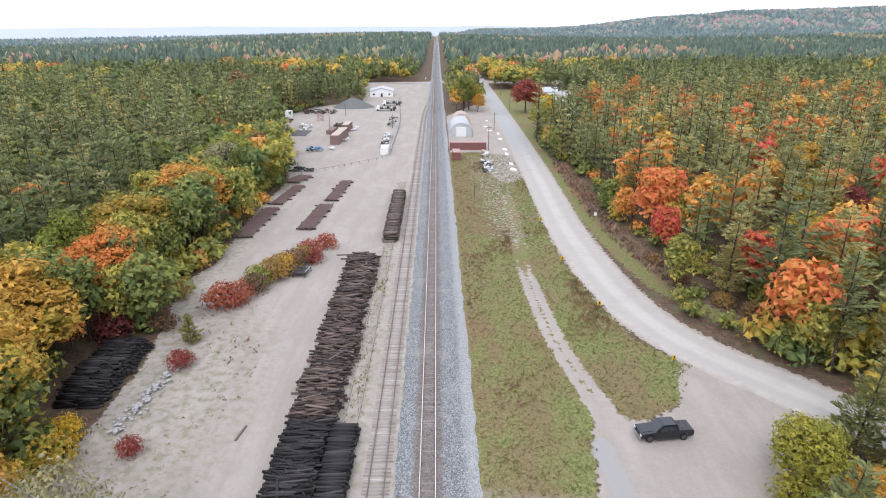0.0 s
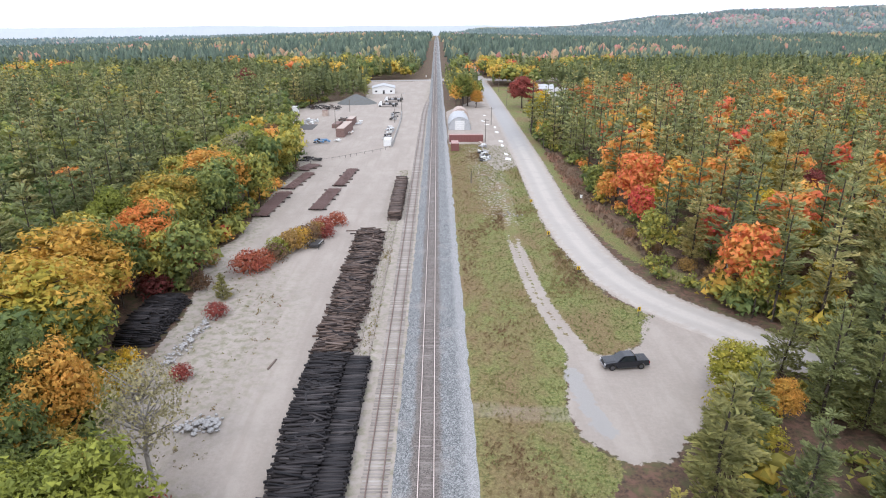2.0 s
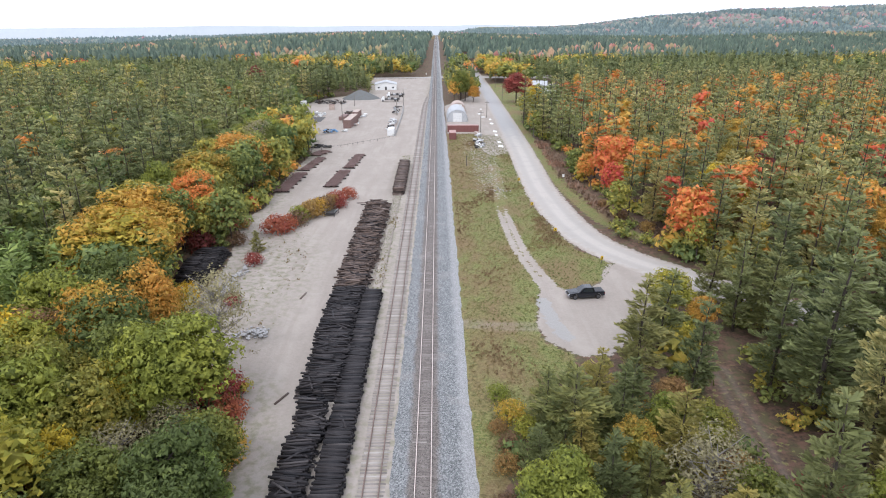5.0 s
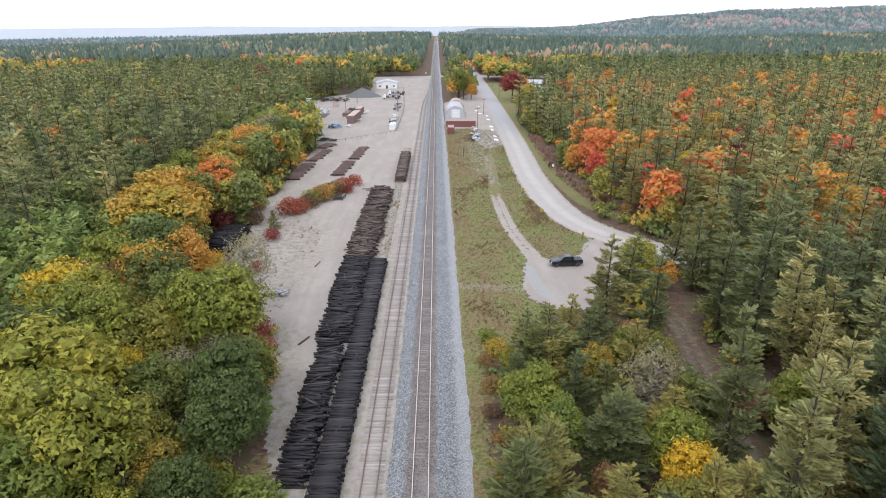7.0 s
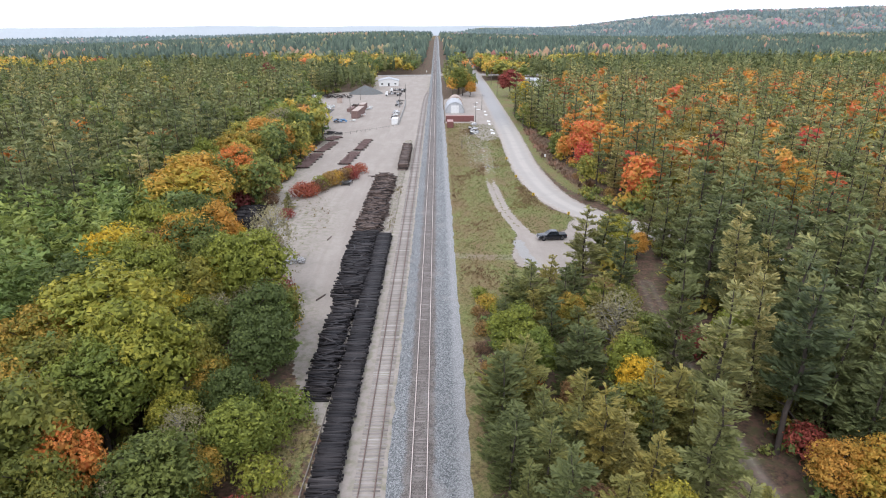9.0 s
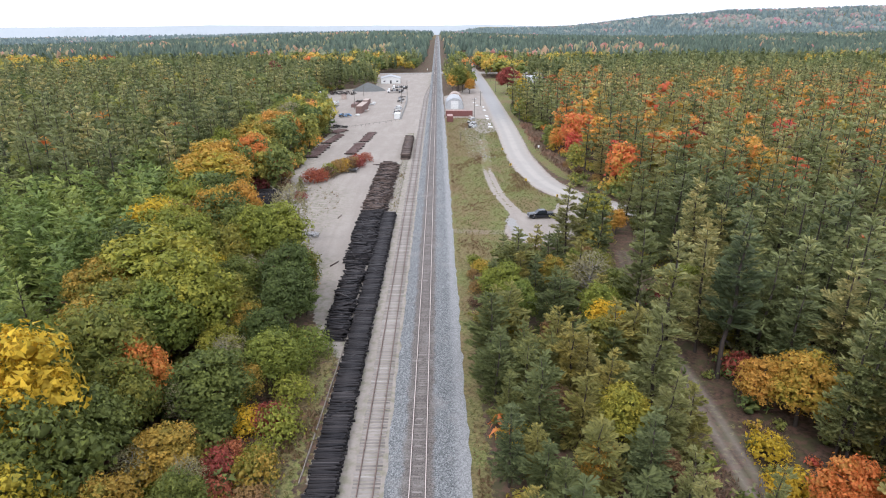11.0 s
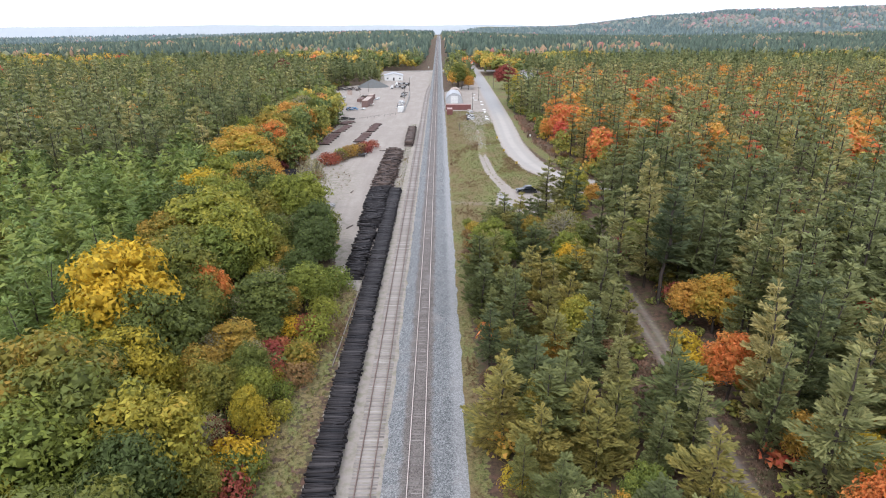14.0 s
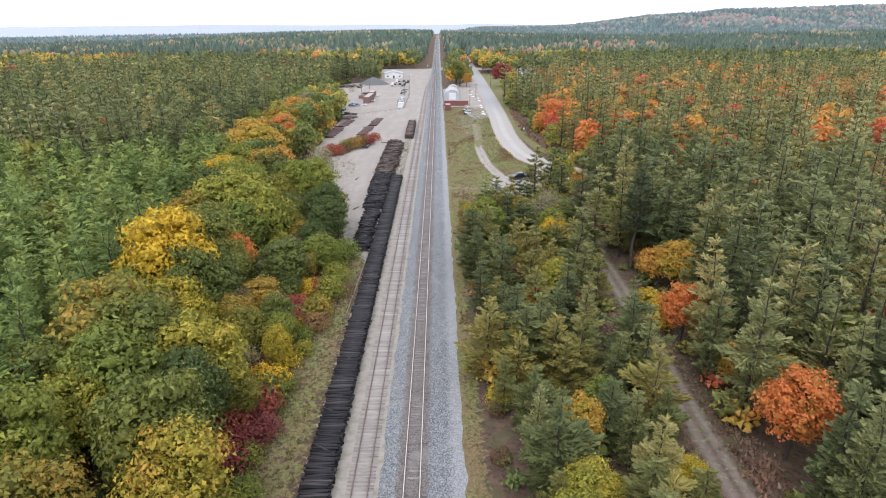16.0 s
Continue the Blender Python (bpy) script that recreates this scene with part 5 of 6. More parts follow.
# ---- stacked rails ----
def rail_bundle(x, y, length, width, turn, label, mat=None):
    t = empty("rail_bundle", pose(x, y, 0, 0, 0, turn), label, "rails", "bundles of rusty rails in the yard")
    n = int(width / 0.17)
    line = [(0, -length / 2, 0), (0, length / 2, 0)]
    me = rail_mesh("rail", line, [BROWN_STEEL, BROWN_STEEL])
    rng = np.random.default_rng(int(abs(x * 7 + y)))
    for i in range(n):
        child("rail", me, t, pose(-width / 2 + (i + 0.5) * width / n, rng.normal(0, 0.25), 0.36 + rng.uniform(0, 0.03), 0, 0, rng.normal(0, 0.12)))
    v, f = tie_mesh("timber", width + 1.0, 0.25, 0.3, TIE_OLD, 2)
    tm = mesh_np("timber", v, f, TIE_OLD)
    for k in range(int(length / 4) + 1):
        child("timber", tm, t, pose(rng.normal(0, 0.3), -length / 2 + 0.8 + k * (length - 1.6) / int(length / 4), 0.19, 0, 0, rng.normal(0, 2)), "dark cross timber")
    return t


rail_bundle(-26.2, 133, 19, 3.3, -4.5, "bundle of long rusty rails laid on timbers")
rail_bundle(-24.4, 155.5, 20, 2.9, -4.0, "bundle of long rusty rails on cross timbers")
rail_bundle(-38.2, 129, 21, 3.4, -3.0, "bundle of rusty rails at the yard's wooded edge")
rail_bundle(-36.6, 151.5, 18, 2.8, -7.0, "bundle of rusty rails with pale ends near trees")
rail_bundle(-37.5, 168, 8, 4.0, -20.0, "short bundle of rusty rails beside the trees")


# ---- rubble, stones and loose timber ----
def rock_mesh(seed, mat):
    rng = np.random.default_rng(seed)
    bm = bmesh.new()
    bmesh.ops.create_icosphere(bm, subdivisions=1, radius=0.5)
    for v in bm.verts:
        v.co *= rng.uniform(0.7, 1.15)
        v.co.z *= 0.7
    me = bpy.data.meshes.new("stone")
    bm.to_mesh(me)
    bm.free()
    me.materials.append(mat)
    return me


def rubble(x0, y0, x1, y1, wide, count, size, label, seed):
    t = empty("rubble_pile", pose((x0 + x1) / 2, (y0 + y1) / 2, 0), label, "rubble")
    rng = np.random.default_rng(seed)
    shapes = [rock_mesh(seed + i, STONE) for i in range(4)]
    cx, cy = (x0 + x1) / 2, (y0 + y1) / 2
    for i in range(count):
        s = rng.uniform(0, 1)
        off = rng.normal(0, wide)
        k = size * rng.uniform(0.4, 1.3)
        child("stone", shapes[i % 4], t, pose(x0 + (x1 - x0) * s + off - cx, y0 + (y1 - y0) * s + rng.normal(0, wide) - cy, k * 0.2 + max(0, 0.35 - abs(off) * 0.4), 0, 0, rng.uniform(0, 360)) @ Matrix.Diagonal((k, k * rng.uniform(0.6, 1), k * 0.8, 1)))


rubble(-33.6, 55, -32.6, 68, 0.55, 150, 0.5, "row of pale broken stone along the dirt track", 31)
rubble(-26.2, 42, -23.0, 42.6, 0.7, 90, 0.65, "heap of pale broken concrete on the gravel", 32)
rubble(16.5, 121, 20.5, 119, 0.9, 30, 0.4, "scattered pale rubble in the grass", 33)

for x, y, turn in ((-20.1, 55.2, 80), (-16.8, 26.5, 65), (-16.7, 108.8, 5), (-13.2, 25.2, 70)):
    v, f = tie_mesh("tie", 2.5, 0.23, 0.18, TIE_OLD, 5)
    ob = tagged(new("loose_tie", mesh_np("loose_tie", v, f, TIE_OLD)), "single dark railway tie lying on gravel", "tie", "loose ties")
    ob.matrix_basis = pose(x, y, 0.1, 0, 0, turn)


def steel_rack(m):
    t = empty("steel_rack", m, "dark steel rack standing beside shrubs", "rack")
    for x in (-1.1, 1.1):
        for y in (-1.6, 1.6):
            part("post", box_bm(x - 0.06, x + 0.06, y - 0.06, y + 0.06, 0, 1.1, 0.01), DARK_STEEL, t)
        part("rail", box_bm(x - 0.05, x + 0.05, -1.6, 1.6, 1.0, 1.1, 0.01), GALV, t)
    for y in (-1.6, -0.8, 0, 0.8, 1.6):
        part("crossbar", box_bm(-1.1, 1.1, y - 0.05, y + 0.05, 0.45, 0.55, 0.01), DARK_STEEL, t)
    part("load", box_bm(-0.95, 0.95, -1.4, 1.4, 0.55, 0.8, 0.04), DARK_STEEL, t)


steel_rack(pose(-22.6, 99.5, 0, 0, 0, -8))


# ---- containers, sheds and halls ----
def container(m, l, w, h, wall, roof, label, category="container"):
    """A corrugated steel box with corner posts, roof and doors."""
    t = empty("shipping_container" if category == "container" else "storage_shed", m, label, category)
    n = max(8, int(l / 0.28))
    for s in (-1, 1):
        bm = bmesh.new()
        rows = []
        for i in range(n + 1):
            x = -l / 2 + l * i / n
            y = s * (w / 2 - (0.035 if i % 2 else 0.0))
            rows.append((bm.verts.new((x, y, 0.12)), bm.verts.new((x, y, h - 0.08))))
        for a, b in zip(rows[:-1], rows[1:]):
            bm.faces.new((a[0], b[0], b[1], a[1]) if s < 0 else (b[0], a[0], a[1], b[1]))
        part("side_wall", bm, wall, t)
    part("floor_frame", box_bm(-l / 2, l / 2, -w / 2, w / 2, 0.0, 0.15, 0.02), wall, t)
    part("roof", box_bm(-l / 2, l / 2, -w / 2, w / 2, h - 0.1, h, 0.02), roof, t)
    for s in (-1, 1):
        part("end_wall", box_bm(s * (l / 2 - 0.06) - 0.03, s * (l / 2 - 0.06) + 0.03, -w / 2 + 0.05, w / 2 - 0.05, 0.15, h - 0.1), wall, t)
        for q in (-1, 1):
            part("corner_post", box_bm(s * l / 2 - 0.08, s * l / 2 + 0.08, q * w / 2 - 0.08, q * w / 2 + 0.08, 0, h, 0.02), wall, t)
        part("door", box_bm(l / 2 - 0.02, l / 2 + 0.04, -0.02 + s * w / 4 - w / 4 + 0.1, s * w / 4 + w / 4 - 0.1, 0.2, h - 0.2, 0.01), wall, t)
    return t


container(pose(11.8, 211.3, 0), 12.2, 2.44, 2.6, RED_STEEL, PINK_STEEL, "long faded red shipping container beside the hall")
container(pose(7.3, 196.3, 0, 0, 0, 90), 6.1, 2.44, 2.6, RED_STEEL, PINK_STEEL, "short faded red shipping container beside the track")
container(pose(-35.0, 229, 0, 0, 0, 87), 18.0, 3.0, 3.4, BROWN_STEEL, TAN_STEEL, "long brown storage container with a pale roof")
container(pose(-35.2, 251, 0, 0, 0, 87), 9.0, 2.6, 3.0, BROWN_STEEL, TAN_STEEL, "short brown storage container with a pale roof")
container(pose(-40.5, 246, 0, 0, 0, 87), 9.0, 2.6, 1.6, BROWN_STEEL, BROWN_STEEL, "low rusty steel bin in the yard")
container(pose(-67.4, 290, 0), 2.8, 2.6, 2.8, WHITE, WHITE, "small white shed at the yard's edge", "shed")
container(pose(-16.3, 205, 0, 0, 0, 90), 5.5, 2.5, 2.4, WHITE, WHITE, "white boxy trailer at the end of the barrier", "trailer")
container(pose(-50.7, 277, 0), 2.4, 2.2, 2.6, TAN_STEEL, BROWN_STEEL, "small tan tank shed in the yard", "shed")
container(pose(11.2, 483, 0), 4.5, 3.0, 3.0, WHITE, WHITE, "white signal hut beside the level crossing", "hut")


def quonset(m, w, l, h, skin, front, label):
    t = empty("arched_hall", m, label, "building")
    k = 14
    arc = [(-w / 2 * math.cos(math.pi * i / k), h * math.sin(math.pi * i / k) ** 0.85) for i in range(k + 1)]
    bm = bmesh.new()
    rows = []
    steps = 24
    for j in range(steps + 1):
        s = 1 + 0.008 * (j % 2)
        rows.append([bm.verts.new((x * s, -l / 2 + l * j / steps, z * s)) for x, z in arc])
    for a, b in zip(rows[:-1], rows[1:]):
        for i in range(k):
            bm.faces.new((a[i], b[i], b[i + 1], a[i + 1]))
    part("roof_shell", bm, skin, t)
    for y, nm in ((-l / 2 + 0.15, "front_wall"), (l / 2 - 0.15, "back_wall")):
        bm = bmesh.new()
        lo = [bm.verts.new((x * 0.985, y - 0.06, z * 0.985)) for x, z in arc]
        hi = [bm.verts.new((x * 0.985, y + 0.06, z * 0.985)) for x, z in arc]
        bm.faces.new(lo)
        bm.faces.new(hi[::-1])
        for i in range(k):
            bm.faces.new((lo[i], hi[i], hi[i + 1], lo[i + 1]))
        bmesh.ops.recalc_face_normals(bm, faces=bm.faces[:])
        part(nm, bm, front, t)
    d = part("door", box_bm(-1.9, 1.9, -l / 2 + 0.02, -l / 2 + 0.08, 0, 3.7, 0.01), WHITE, t, "white roll-up door")
    for i in range(1, 5):
        part("slat", box_bm(-1.85, 1.85, -l / 2 - 0.005, -l / 2 + 0.02, i * 0.72 - 0.03, i * 0.72 + 0.03), GALV, d)
    return t


quonset(pose(10.4, 246, 0), 9.0, 19, 5.2, GALV, GALV, "grey arched metal hall with a white roll-up door")
quonset(pose(11.6, 271, 0), 7.6, 10, 4.6, TAN_STEEL, TAN_STEEL, "tan arched metal shed behind the hall")


def gabled(m, w, l, h, rise, wall, roof, label, openings=3):
    t = empty("gabled_building", m, label, "building")
    bm = bmesh.new()
    prof = [(-w / 2, 0), (w / 2, 0), (w / 2, h), (0, h + rise), (-w / 2, h)]
    a = [bm.verts.new((x, -l / 2, z)) for x, z in prof]
    b = [bm.verts.new((x, l / 2, z)) for x, z in prof]
    bm.faces.new(a)
    bm.faces.new(b[::-1])
    for i in range(5):
        bm.faces.new((a[i], b[i], b[(i + 1) % 5], a[(i + 1) % 5]))
    bmesh.ops.recalc_face_normals(bm, faces=bm.faces[:])
    part("wall", bm, wall, t)
    for s in (-1, 1):
        bm = bmesh.new()
        q = [(0, h + rise + 0.05), (s * (w / 2 + 0.4), h - 0.4 * rise / (w / 2) + 0.05)]
        vs = [bm.verts.new((x, y, z + d)) for d in (0, 0.15) for y in (-l / 2 - 0.4, l / 2 + 0.4) for x, z in q]
        for f in ((0, 1, 3, 2), (4, 6, 7, 5), (0, 4, 5, 1), (2, 3, 7, 6), (0, 2, 6, 4), (1, 5, 7, 3)):
            bm.faces.new([vs[i] for i in f])
        bmesh.ops.recalc_face_normals(bm, faces=bm.faces[:])
        part("roof_slope", bm, roof, t)
    for i in range(openings):
        x = -w / 2 + w * (i + 0.5) / openings
        if i == openings // 2:
            part("door", box_bm(x - 0.6, x + 0.6, -l / 2 - 0.05, -l / 2 + 0.05, 0, 2.1), DARK_STEEL, t, "dark door")
        else:
            g = part("window", box_bm(x - 0.7, x + 0.7, -l / 2 - 0.06, -l / 2 + 0.04, 1.0, 2.1), WHITE, t)
            part("pane", box_bm(x - 0.6, x + 0.6, -l / 2 - 0.075, -l / 2 - 0.05, 1.1, 2.0), GLASS, g, "dark glass pane")
    return t


gabled(pose(-31.5, 376, 0, 0, 0, 4), 13.5, 14, 3.4, 1.6, WHITE, GALV, "white metal workshop with a low grey roof")
gabled(pose(66, 372, 0, 0, 0, 80), 9, 12, 3.0, 2.2, WHITE, GALV, "white house with a grey roof among trees")
gabled(pose(74, 350, 0, 0, 0, 20), 9, 12, 3.0, 2.2, WHITE, CONCRETE, "pale house with a grey roof among trees")
gabled(pose(64, 285, 0, 0, 0, 70), 8, 10, 2.8, 1.8, WHITE, GALV, "pale house half hidden by maples")


# ---- yard clutter ----
def jumble(name, m, sx, sy, sz, count, mats, label, category, seed, group=""):
    """A heap of different slabs, beams and boxes, each leaning its own way."""
    t = empty(name, m, label, category, group)
    rng = np.random.default_rng(seed)
    for i in range(count):
        a, b, c = rng.uniform(0.5, 2.2), rng.uniform(0.2, 0.9), rng.uniform(0.15, 0.5)
        mm = pose(rng.uniform(-sx, sx) / 2, rng.uniform(-sy, sy) / 2, rng.uniform(0.15, sz), rng.normal(0, 6), rng.normal(0, 6), rng.uniform(0, 360))
        part("scrap_piece", box_bm(-a / 2, a / 2, -b / 2, b / 2, -c / 2, c / 2, 0.03), mats[i % len(mats)], t, m=mm)
    return t


jumble("scrap_heap", pose(16.4, 184, 0), 3.0, 16, 0.9, 34, [GALV, WHITE, DARK_STEEL], "grey and white scrap metal heap on gravel", "scrap", 41, "heaps in the yard")
jumble("scrap_heap", pose(17.3, 202, 0), 2.5, 7, 0.8, 14, [GALV, WHITE, TAN_STEEL], "pale scrap heap beside the container", "scrap", 42, "heaps in the yard")
jumble("scrap_heap", pose(-17.6, 228, 0), 2.6, 28, 1.0, 44, [WHITE, DARK_STEEL, GALV], "white and dark parts along the barrier", "scrap", 43, "heaps in the yard")
jumble("scrap_heap", pose(-18.4, 272, 0), 3.0, 24, 1.0, 30, [DARK_STEEL, DARK_STEEL, GALV], "dark machine parts along the barrier", "scrap", 44, "heaps in the yard")
jumble("tarpaulin_heap", pose(-40.4, 208, 0), 5.5, 5, 1.5, 22, [BLUE_TARP, BLUE_TARP, DARK_STEEL], "heap under faded blue tarpaulins", "heap", 45, "heaps in the yard")
jumble("sack_heap", pose(-35.6, 213, 0), 2.4, 3, 0.7, 8, [WHITE], "white sacks beside the container", "heap", 46, "heaps in the yard")
jumble("sack_heap", pose(-32.6, 228, 0), 1.6, 3, 0.7, 7, [WHITE, TAN_STEEL], "pale sacks beside the container", "heap", 47, "heaps in the yard")
jumble("sack_heap", pose(-32.2, 253, 0), 1.8, 8, 0.9, 12, [WHITE, GALV], "pale drums and sacks in the yard", "heap", 48, "heaps in the yard")
jumble("pipe_bundle", pose(-53.5, 257, 0), 6, 12, 1.0, 30, [WHITE, GALV], "white bundles stacked beside the dark slab", "bundle", 49, "heaps in the yard")
jumble("timber_heap", pose(-39.5, 180, 0), 7, 5, 0.6, 26, [TIE_NEW, DARK_STEEL], "dark timber heaps beside the fence", "heap", 50, "heaps in the yard")
jumble("timber_heap", pose(-55, 302, 0), 16, 9, 1.6, 80, [DARK_STEEL, TIE_OLD, DARK_STEEL], "long dark stacks of steel at the back", "heap", 51, "heaps in the yard")
jumble("timber_heap", pose(-66, 276, 0), 6, 12, 0.8, 30, [DARK_STEEL, TIE_OLD], "dark timber stacks at the yard's edge", "heap", 52, "heaps in the yard")
jumble("timber_heap", pose(-40, 262, 0), 3, 9, 1.2, 20, [TIE_OLD, DARK_STEEL], "brown steel bins and timber in the yard", "heap", 53, "heaps in the yard")
tagged(new("asphalt_slab", (lambda bm: (bm.to_mesh(ms := bpy.data.meshes.new("asphalt_slab")), ms.materials.append(ASPHALT), ms)[-1])(box_bm(-58, -49.5, 238, 251, -0.02, 0.12, 0.03))), "low dark asphalt slab in the yard", "slab")


def aggregate_heap(x, y, rx, ry, h):
    rng = np.random.default_rng(8)
    k, rings = 40, 10
    v, f = [(0, 0, h)], []
    for j in range(1, rings + 1):
        s = j / rings
        for i in range(k):
            a = i * 2 * math.pi / k
            w = 1 + 0.12 * noise.noise((math.cos(a) * 1.5, math.sin(a) * 1.5, 4))
            v.append((rx * s * w * math.cos(a), ry * s * w * math.sin(a), h * (1 - s) ** 0.9 + rng.normal(0, 0.06) - (0.05 if j == rings else 0)))
    for i in range(k):
        f.append((0, 1 + i, 1 + (i + 1) % k))
    for j in range(rings - 1):
        for i in range(k):
            a, b = 1 + j * k + i, 1 + j * k + (i + 1) % k
            f += [(a, a + k, b + k), (a, b + k, b)]
    ob = tagged(new("aggregate_heap", mesh_np("aggregate_heap", v, f, HEAP)), "dark grey heap of crushed stone", "heap")
    ob.matrix_basis = pose(x, y, 0)


aggregate_heap(-42, 324, 10.5, 9, 5.0)


def lorry(m, cab_mat, label):
    t = empty("flatbed_lorry", m, label, "truck")
    part("cab", prism_bm([(-5.0, 0.6), (-5.0, 1.5), (-4.3, 2.5), (-3.2, 2.6), (-3.2, 0.6)], 2.3, (1.4, 2.6, 0.1), 0.05), cab_mat, t)
    part("windshield", prism_bm([(-4.99, 1.55), (-4.36, 2.42), (-4.33, 2.4), (-4.95, 1.52)], 2.0), GLASS, t)
    part("bed", box_bm(-3.1, 5.2, -1.25, 1.25, 0.95, 1.15, 0.03), DARK_STEEL, t)
    for i in range(7):
        for s in (-1, 1):
            part("stake", box_bm(-2.9 + i * 1.3, -2.78 + i * 1.3, s * 1.2 - 0.05, s * 1.2 + 0.05, 1.15, 2.5, 0.01), DARK_STEEL, t)
    for i in range(5):
        part("load", box_bm(-2.9 + i * 1.6, -1.4 + i * 1.6, -1.05, 1.05, 1.16, 1.6 + 0.25 * (i % 3), 0.05), GALV if i % 2 else DARK_STEEL, t)
    for cx in (-4.1, 2.6, 3.9):
        for s in (-1, 1):
            w = part("wheel", rod_bm((cx, s * 0.85, 0.5), (cx, s * 1.15, 0.5), 0.5, 0.5, 18), TYRE, t)
            part("rim", rod_bm((cx, s * 1.14, 0.5), (cx, s * 1.17, 0.5), 0.28, 0.25, 14), RIM, w)
    return t


lorry(pose(-24, 310, 0, 0, 0, 3), WHITE, "white flatbed lorry loaded with dark steel")
lorry(pose(-22.5, 331, 0, 0, 0, 8), WHITE, "white flatbed lorry parked near the workshop")


def barrier():
    t = empty("concrete_barrier", pose(-14.8, 245, 0), "long low line of grey concrete barrier blocks", "barrier")
    prof = [(-0.35, 0), (0.35, 0), (0.28, 0.3), (0.12, 0.95), (-0.12, 0.95), (-0.28, 0.3)]
    bm = bmesh.new()
    rings = [[bm.verts.new((x, y, z)) for x, z in prof] for y in (-1.95, 1.95)]
    bm.faces.new(rings[0])
    bm.faces.new(rings[1][::-1])
    for i in range(6):
        bm.faces.new((rings[0][i], rings[1][i], rings[1][(i + 1) % 6], rings[0][(i + 1) % 6]))
    bmesh.ops.recalc_face_normals(bm, faces=bm.faces[:])
    me = bpy.data.meshes.new("barrier_block")
    bm.to_mesh(me)
    bm.free()
    me.materials.append(CONCRETE)
    rng = np.random.default_rng(2)
    for i in range(21):
        y = -42 + i * 4.1
        child("barrier_block", me, t, pose(rng.normal(0, 0.06) - 0.0006 * max(0, y) ** 2, y, 0, 0, 0, rng.normal(0, 0.8) + max(0, y) * 0.07))


barrier()


def low_fence():
    t = empty("cable_fence", pose(0, 0, 0), "low dark cable fence across the yard", "fence")
    line = spline([(-41, 172), (-30, 181.6), (-27, 184.8), (-16.5, 195.7), (-15, 202)], 3.0)
    for p in line:
        part("post", rod_bm((p[0], p[1], -0.05), (p[0], p[1], 0.9), 0.06, 0.05, 6), DARK_STEEL, t)
    for a, b in zip(line[:-1], line[1:]):
        part("cable", rod_bm((*a, 0.75), (*b, 0.75), 0.03, 0.03, 4), DARK_STEEL, t)


low_fence()


# ---- poles and signs ----
def pole(x, y, h, arm, label, lamp=False):
    t = empty("lamp_pole" if lamp else "utility_pole", pose(x, y, 0), label, "pole", "poles by yard and road")
    part("shaft", rod_bm((0, 0, -0.2), (0, 0, h), 0.15, 0.1, 8), POLE_WOOD, t)
    if arm:
        c = part("crossarm", box_bm(-1.1, 1.1, -0.05, 0.05, h - 0.75, h - 0.62), POLE_WOOD, t)
        for q in (-0.95, -0.5, 0.5, 0.95):
            part("insulator", rod_bm((q, 0, h - 0.62), (q, 0, h - 0.45), 0.04, 0.05, 6), GALV, c)
    if lamp:
        part("lamp_arm", rod_bm((0, 0, h - 0.2), (1.2, 0, h + 0.1), 0.04, 0.03, 6), GALV, t)
        part("lamp_head", box_bm(1.1, 1.7, -0.12, 0.12, h + 0.02, h + 0.16, 0.03), GALV, t)


pole(-39.5, 235.4, 8, False, "grey lamp pole standing in the yard", True)
pole(-17.2, 256.4, 6, False, "grey lamp pole beside the barrier", True)
pole(-15.7, 287, 9, False, "tall grey lamp pole beside the barrier", True)
pole(-41.1, 290, 6, False, "dark pole standing in the yard", False)
pole(18.7, 209.2, 8.5, True, "wooden utility pole beside the red container")
pole(24.1, 248.5, 7.5, True, "wooden utility pole beside the road")
pole(37.8, 196.6, 7.5, True, "wooden utility pole on the wooded verge")
pole(37.5, 312, 8.5, True, "wooden utility pole beside the road")
pole(39.6, 379, 9, True, "wooden utility pole far along the road")
pole(10.4, 149.2, 3.2, False, "short dark post in the grass")


def chevron(x, y, turn):
    t = empty("curve_sign", pose(x, y, 0, 0, 0, turn), "small yellow and black chevron sign at the road's edge", "sign", "chevron signs on the bend")
    part("post", box_bm(-0.04, 0.04, -0.03, 0.03, -0.1, 1.3), POLE_WOOD, t)
    b = part("board", box_bm(-0.3, 0.3, -0.055, -0.032, 0.75, 1.45, 0.008), YELLOW_PAINT, t)
    bm = bmesh.new()
    q = [(-0.2, 0.82), (0.0, 0.82), (0.22, 1.1), (0.0, 1.38), (-0.2, 1.38), (0.02, 1.1)]
    lo = [bm.verts.new((a, -0.06, c)) for a, c in q]
    hi = [bm.verts.new((a, -0.066, c)) for a, c in q]
    for i in range(6):
        bm.faces.new((lo[i], lo[(i + 1) % 6], hi[(i + 1) % 6], hi[i]))
    for i, j, k, l in ((0, 1, 2, 5), (5, 2, 3, 4)):
        bm.faces.new([hi[z] for z in (i, j, k, l)])
    bmesh.ops.recalc_face_normals(bm, faces=bm.faces[:])
    part("arrow", bm, BLACK_PAINT, b, "black chevron arrow")


for x, y, turn in ((31.2, 68.7, 20), (25.7, 85, 0), (23.7, 104, 0), (23.6, 127.8, 0)):
    chevron(x, y, turn)


def plain_sign(x, y, h, w, hh, turn, label):
    t = empty("road_sign", pose(x, y, 0, 0, 0, turn), label, "sign", "white signs on the verge")
    part("post", box_bm(-0.04, 0.04, -0.04, 0.04, -0.1, h), POLE_WOOD, t)
    part("board", box_bm(-w / 2, w / 2, -0.07, -0.042, h - hh, h + 0.05, 0.01), WHITE, t, "white sign board")


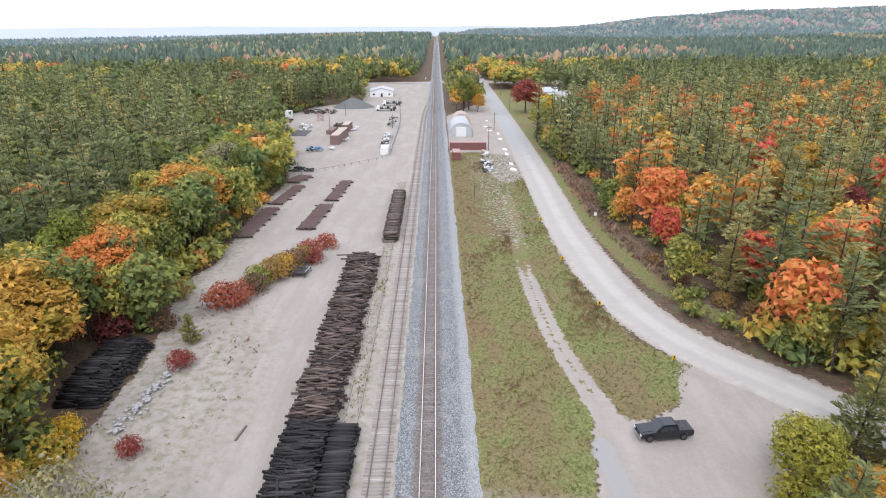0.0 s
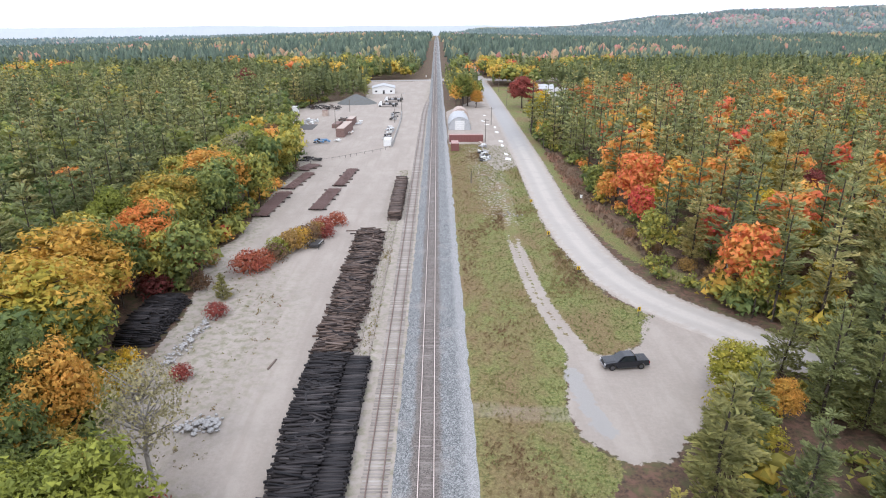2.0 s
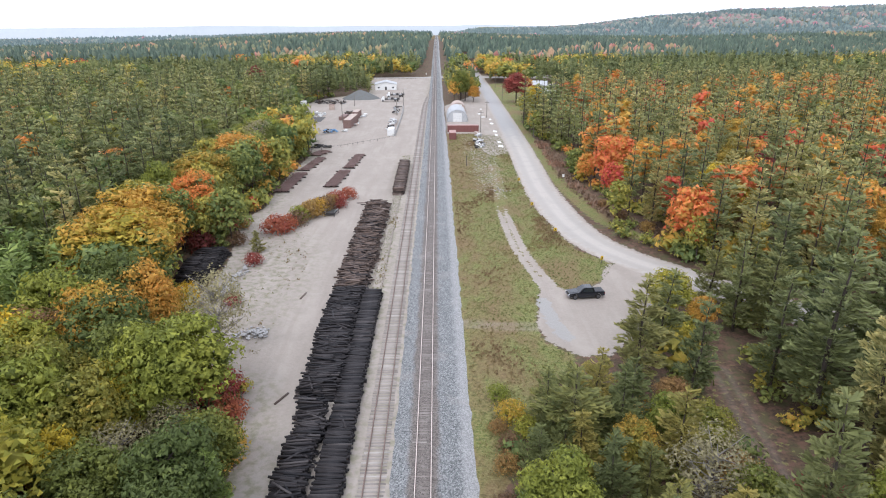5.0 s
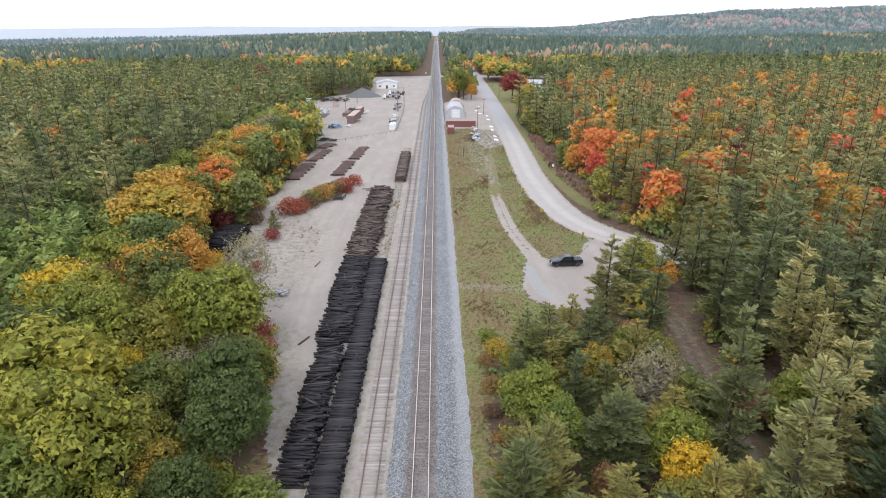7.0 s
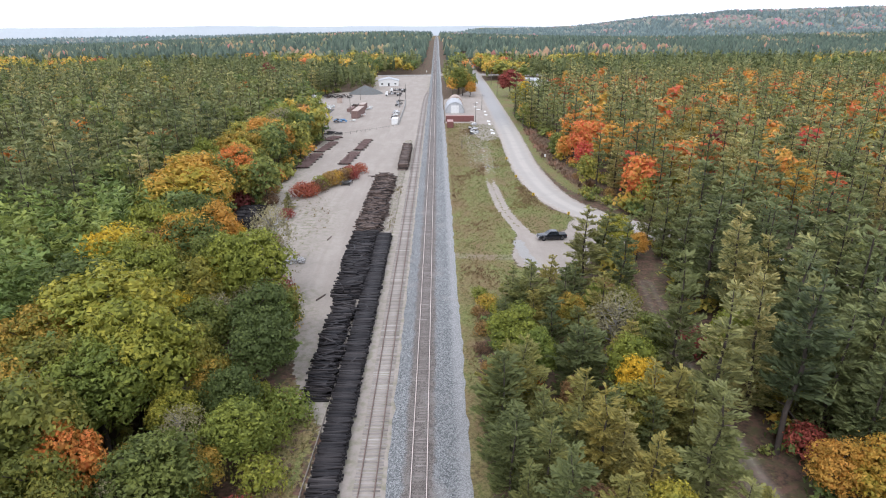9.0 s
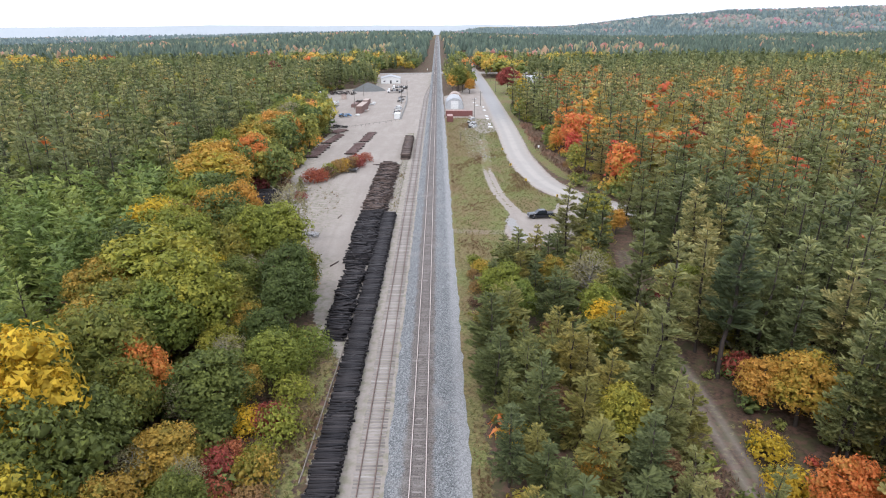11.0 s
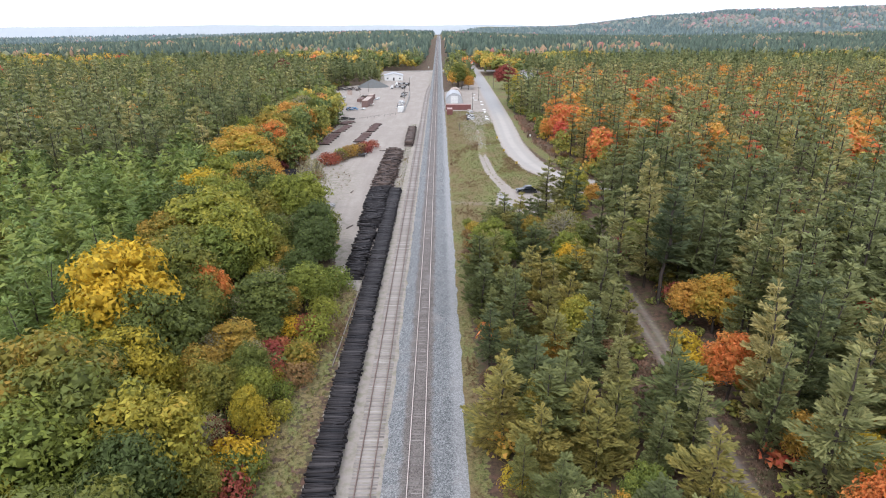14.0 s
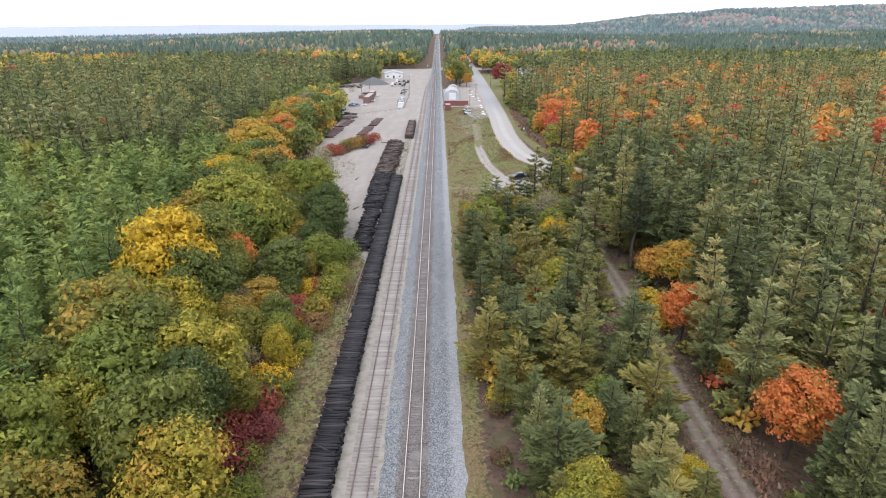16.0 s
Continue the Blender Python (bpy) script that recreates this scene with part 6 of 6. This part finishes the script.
plain_sign(36.1, 130.2, 1.8, 0.6, 0.75, 0, "small white sign on a post beside the road")
plain_sign(51.4, 84.6, 1.9, 0.6, 0.75, 15, "small white sign on a post by the scrub")
plain_sign(54.6, 81.8, 1.8, 0.6, 0.7, 15, "small white sign on a post by shrubs")
plain_sign(56.6, 72.2, 2.4, 0.9, 1.0, 35, "square white sign on a post by trees")
plain_sign(14.6, 475, 4.5, 0.5, 1.2, 0, "white crossing signal post beside the track")
plain_sign(-6.5, 448, 4.5, 0.5, 1.2, 0, "white crossing signal post by the level crossing")


# ---- ground patches: pale slabs along the depot's edge ----
def patch(x, y, rx, ry, seed):
    rng = np.random.default_rng(seed)
    k = 14
    ring = [(rx * math.cos(a) * q, ry * math.sin(a) * q) for a, q in ((i * 2 * math.pi / k, rng.uniform(0.7, 1.15)) for i in range(k))]
    bm = bmesh.new()
    lo = [bm.verts.new((a * 1.06, b * 1.06, 0.0)) for a, b in ring]
    hi = [bm.verts.new((a, b, 0.1)) for a, b in ring]
    bm.faces.new(hi)
    for i in range(k):
        bm.faces.new((lo[i], lo[(i + 1) % k], hi[(i + 1) % k], hi[i]))
    me = bpy.data.meshes.new("pale_spoil")
    bm.to_mesh(me)
    bm.free()
    me.materials.append(WHITE)
    ob = tagged(new("pale_spoil", me), "low white patch of spilled stone on gravel", "spoil", "white patches by the road")
    ob.matrix_basis = pose(x, y, 0)


for i, (x, y) in enumerate(((23.4, 277), (21.6, 260), (22.5, 250), (25.2, 243), (24.9, 231), (24.5, 211), (24.3, 203), (24.0, 188), (23.8, 180))):
    patch(x, y, 0.55 + 0.2 * (i % 3), 2.2 if i > 2 else 1.4, 60 + i)


# ---- grass, weeds and undergrowth ----
WEEDS = make_leaves("meadow_weeds", [(0.0, (0.16, 0.18, 0.06)), (0.35, (0.22, 0.21, 0.075)), (0.55, (0.27, 0.22, 0.1)), (0.75, (0.23, 0.165, 0.085)), (1.0, (0.2, 0.125, 0.07))], "tone", 0.2)
BRUSH = make_leaves("bare_brush_twigs", [(0.0, (0.13, 0.09, 0.06)), (0.6, (0.22, 0.15, 0.1)), (1.0, (0.28, 0.15, 0.1))], "tone", 0.1)


def tufts(name, poly, count, h, tone, mat, label, seed, box, avoid=None):
    rng = np.random.default_rng(seed)
    x, y = rng.uniform(box[0], box[1], count), rng.uniform(box[2], box[3], count)
    ok = poly_dist(x, y, poly) > 0.15
    if avoid is not None:
        ok &= avoid(x, y)
    x, y = x[ok], y[ok]
    rows = []
    for a, b in zip(x, y):
        c = noise.noise((a * 0.1, b * 0.07, 2.0)) + 0.25 * noise.noise((a * 0.4, b * 0.4, 5.0))
        hh = h * rng.uniform(0.4, 1.2) * (1 + 2.5 * max(0, c - 0.1))
        rows.append((a, b, hh, hh * rng.uniform(0.9, 1.6), rng.uniform(0, 6.28), np.clip(tone(a, b) + 0.8 * c + rng.normal(0, 0.05), 0, 1), rng.integers(3)))
    bases = []
    for i in range(3):
        r = np.random.default_rng(seed + i)
        n = 6
        p = np.c_[r.normal(0, 0.35, n), r.normal(0, 0.35, n), r.uniform(0.2, 0.75, n)]
        d = np.c_[r.normal(0, 0.5, n), r.normal(0, 0.5, n), np.full(n, -1.0)]
        bases.append(cards(p, d, r.uniform(0.45, 0.9, n), 0.6, r))
    woods(name, rows, bases, mat, label)


tufts("meadow_weeds", MEADOW, 38000, 0.21, lambda a, b: 0.6 - 0.035 * min(12, max(0, a - 7)), WEEDS, "rough autumn grass and brown weeds along the track", 71, (5, 34, -110, 206),
      lambda x, y: (line_dist(x, y, TRAIL) > 1.5) & (np.abs(x) > 5.6))
tufts("verge_brush", SCRUB, 3600, 0.75, lambda a, b: 0.5, BRUSH, "brown leafless brush on the wooded verge", 72, (34, 60, 66, 195))
SIDE_STRIP = [(-17.5, -112), (-11.2, -112), (-11.2, -4), (-16.5, -4)]
tufts("side_strip_weeds", SIDE_STRIP, 2600, 0.3, lambda a, b: 0.5, WEEDS, "rough grass beside the long stack of ties", 73, (-18, -11, -112, -3))
OLD_BED = [(-9.8, 56), (-7.3, 56), (-7.2, 165), (-9.8, 165)]
tufts("old_track_weeds", OLD_BED, 1900, 0.15, lambda a, b: 0.3, WEEDS, "green weeds between the disused rails", 74, (-10, -7, 56, 165))
YARD_WEEDS = [(-40, 40), (-22, 30), (-22, 70), (-30, 100), (-40, 100), (-34, 70)]
tufts("yard_weeds", YARD_WEEDS, 500, 0.22, lambda a, b: 0.35, WEEDS, "sparse low weeds on the gravel yard", 75, (-40, -22, 30, 100))


TRAIL_SIDE = [(22.5, -112), (36, -112), (36, -28), (24, -28)]
tufts("trail_brush", TRAIL_SIDE, 3600, 0.42, lambda a, b: 0.45, BRUSH, "low brown brush beside the forest trail", 76, (22, 36, -112, -28), lambda x, y: line_dist(x, y, FOREST_TRAIL) > 1.5)


def undergrowth():
    """Low bushes and saplings on the forest floor beside the railway."""
    rng = np.random.default_rng(77)
    x, y = scatter(-62, 66, -90, 110, 3.6, rng)
    ok = free(x, y, -0.8) & (rng.uniform(0, 1, len(x)) < 0.6)
    x2, y2 = scatter(-75, 62, 30, 330, 2.6, rng)
    rim = free(x2, y2, 0.3) & ~free(x2, y2, 5.0) & (np.abs(x2) > 30) & (rng.uniform(0, 1, len(x2)) < 0.55)
    rims = set(zip(x2[rim], y2[rim]))
    x, y = np.concatenate([x[ok], x2[rim]]), np.concatenate([y[ok], y2[rim]])
    rows = []
    for a, b in zip(x, y):
        h = rng.uniform(1.2, 4.2) if (a, b) in rims else rng.uniform(0.8, 2.6)
        rows.append((a, b, h, h * 1.1, rng.uniform(0, 6.28), np.clip(rng.beta(1.1, 3.2), 0, 1), rng.integers(3)))
    woods("undergrowth", rows, [hardwood(190 + i, 60, 0.26, low=0.0, spread=0.55, lobes=5, inside=0.6, fine=False) for i in range(3)], WOODS_MIXED, "low autumn undergrowth on the forest floor")


undergrowth()
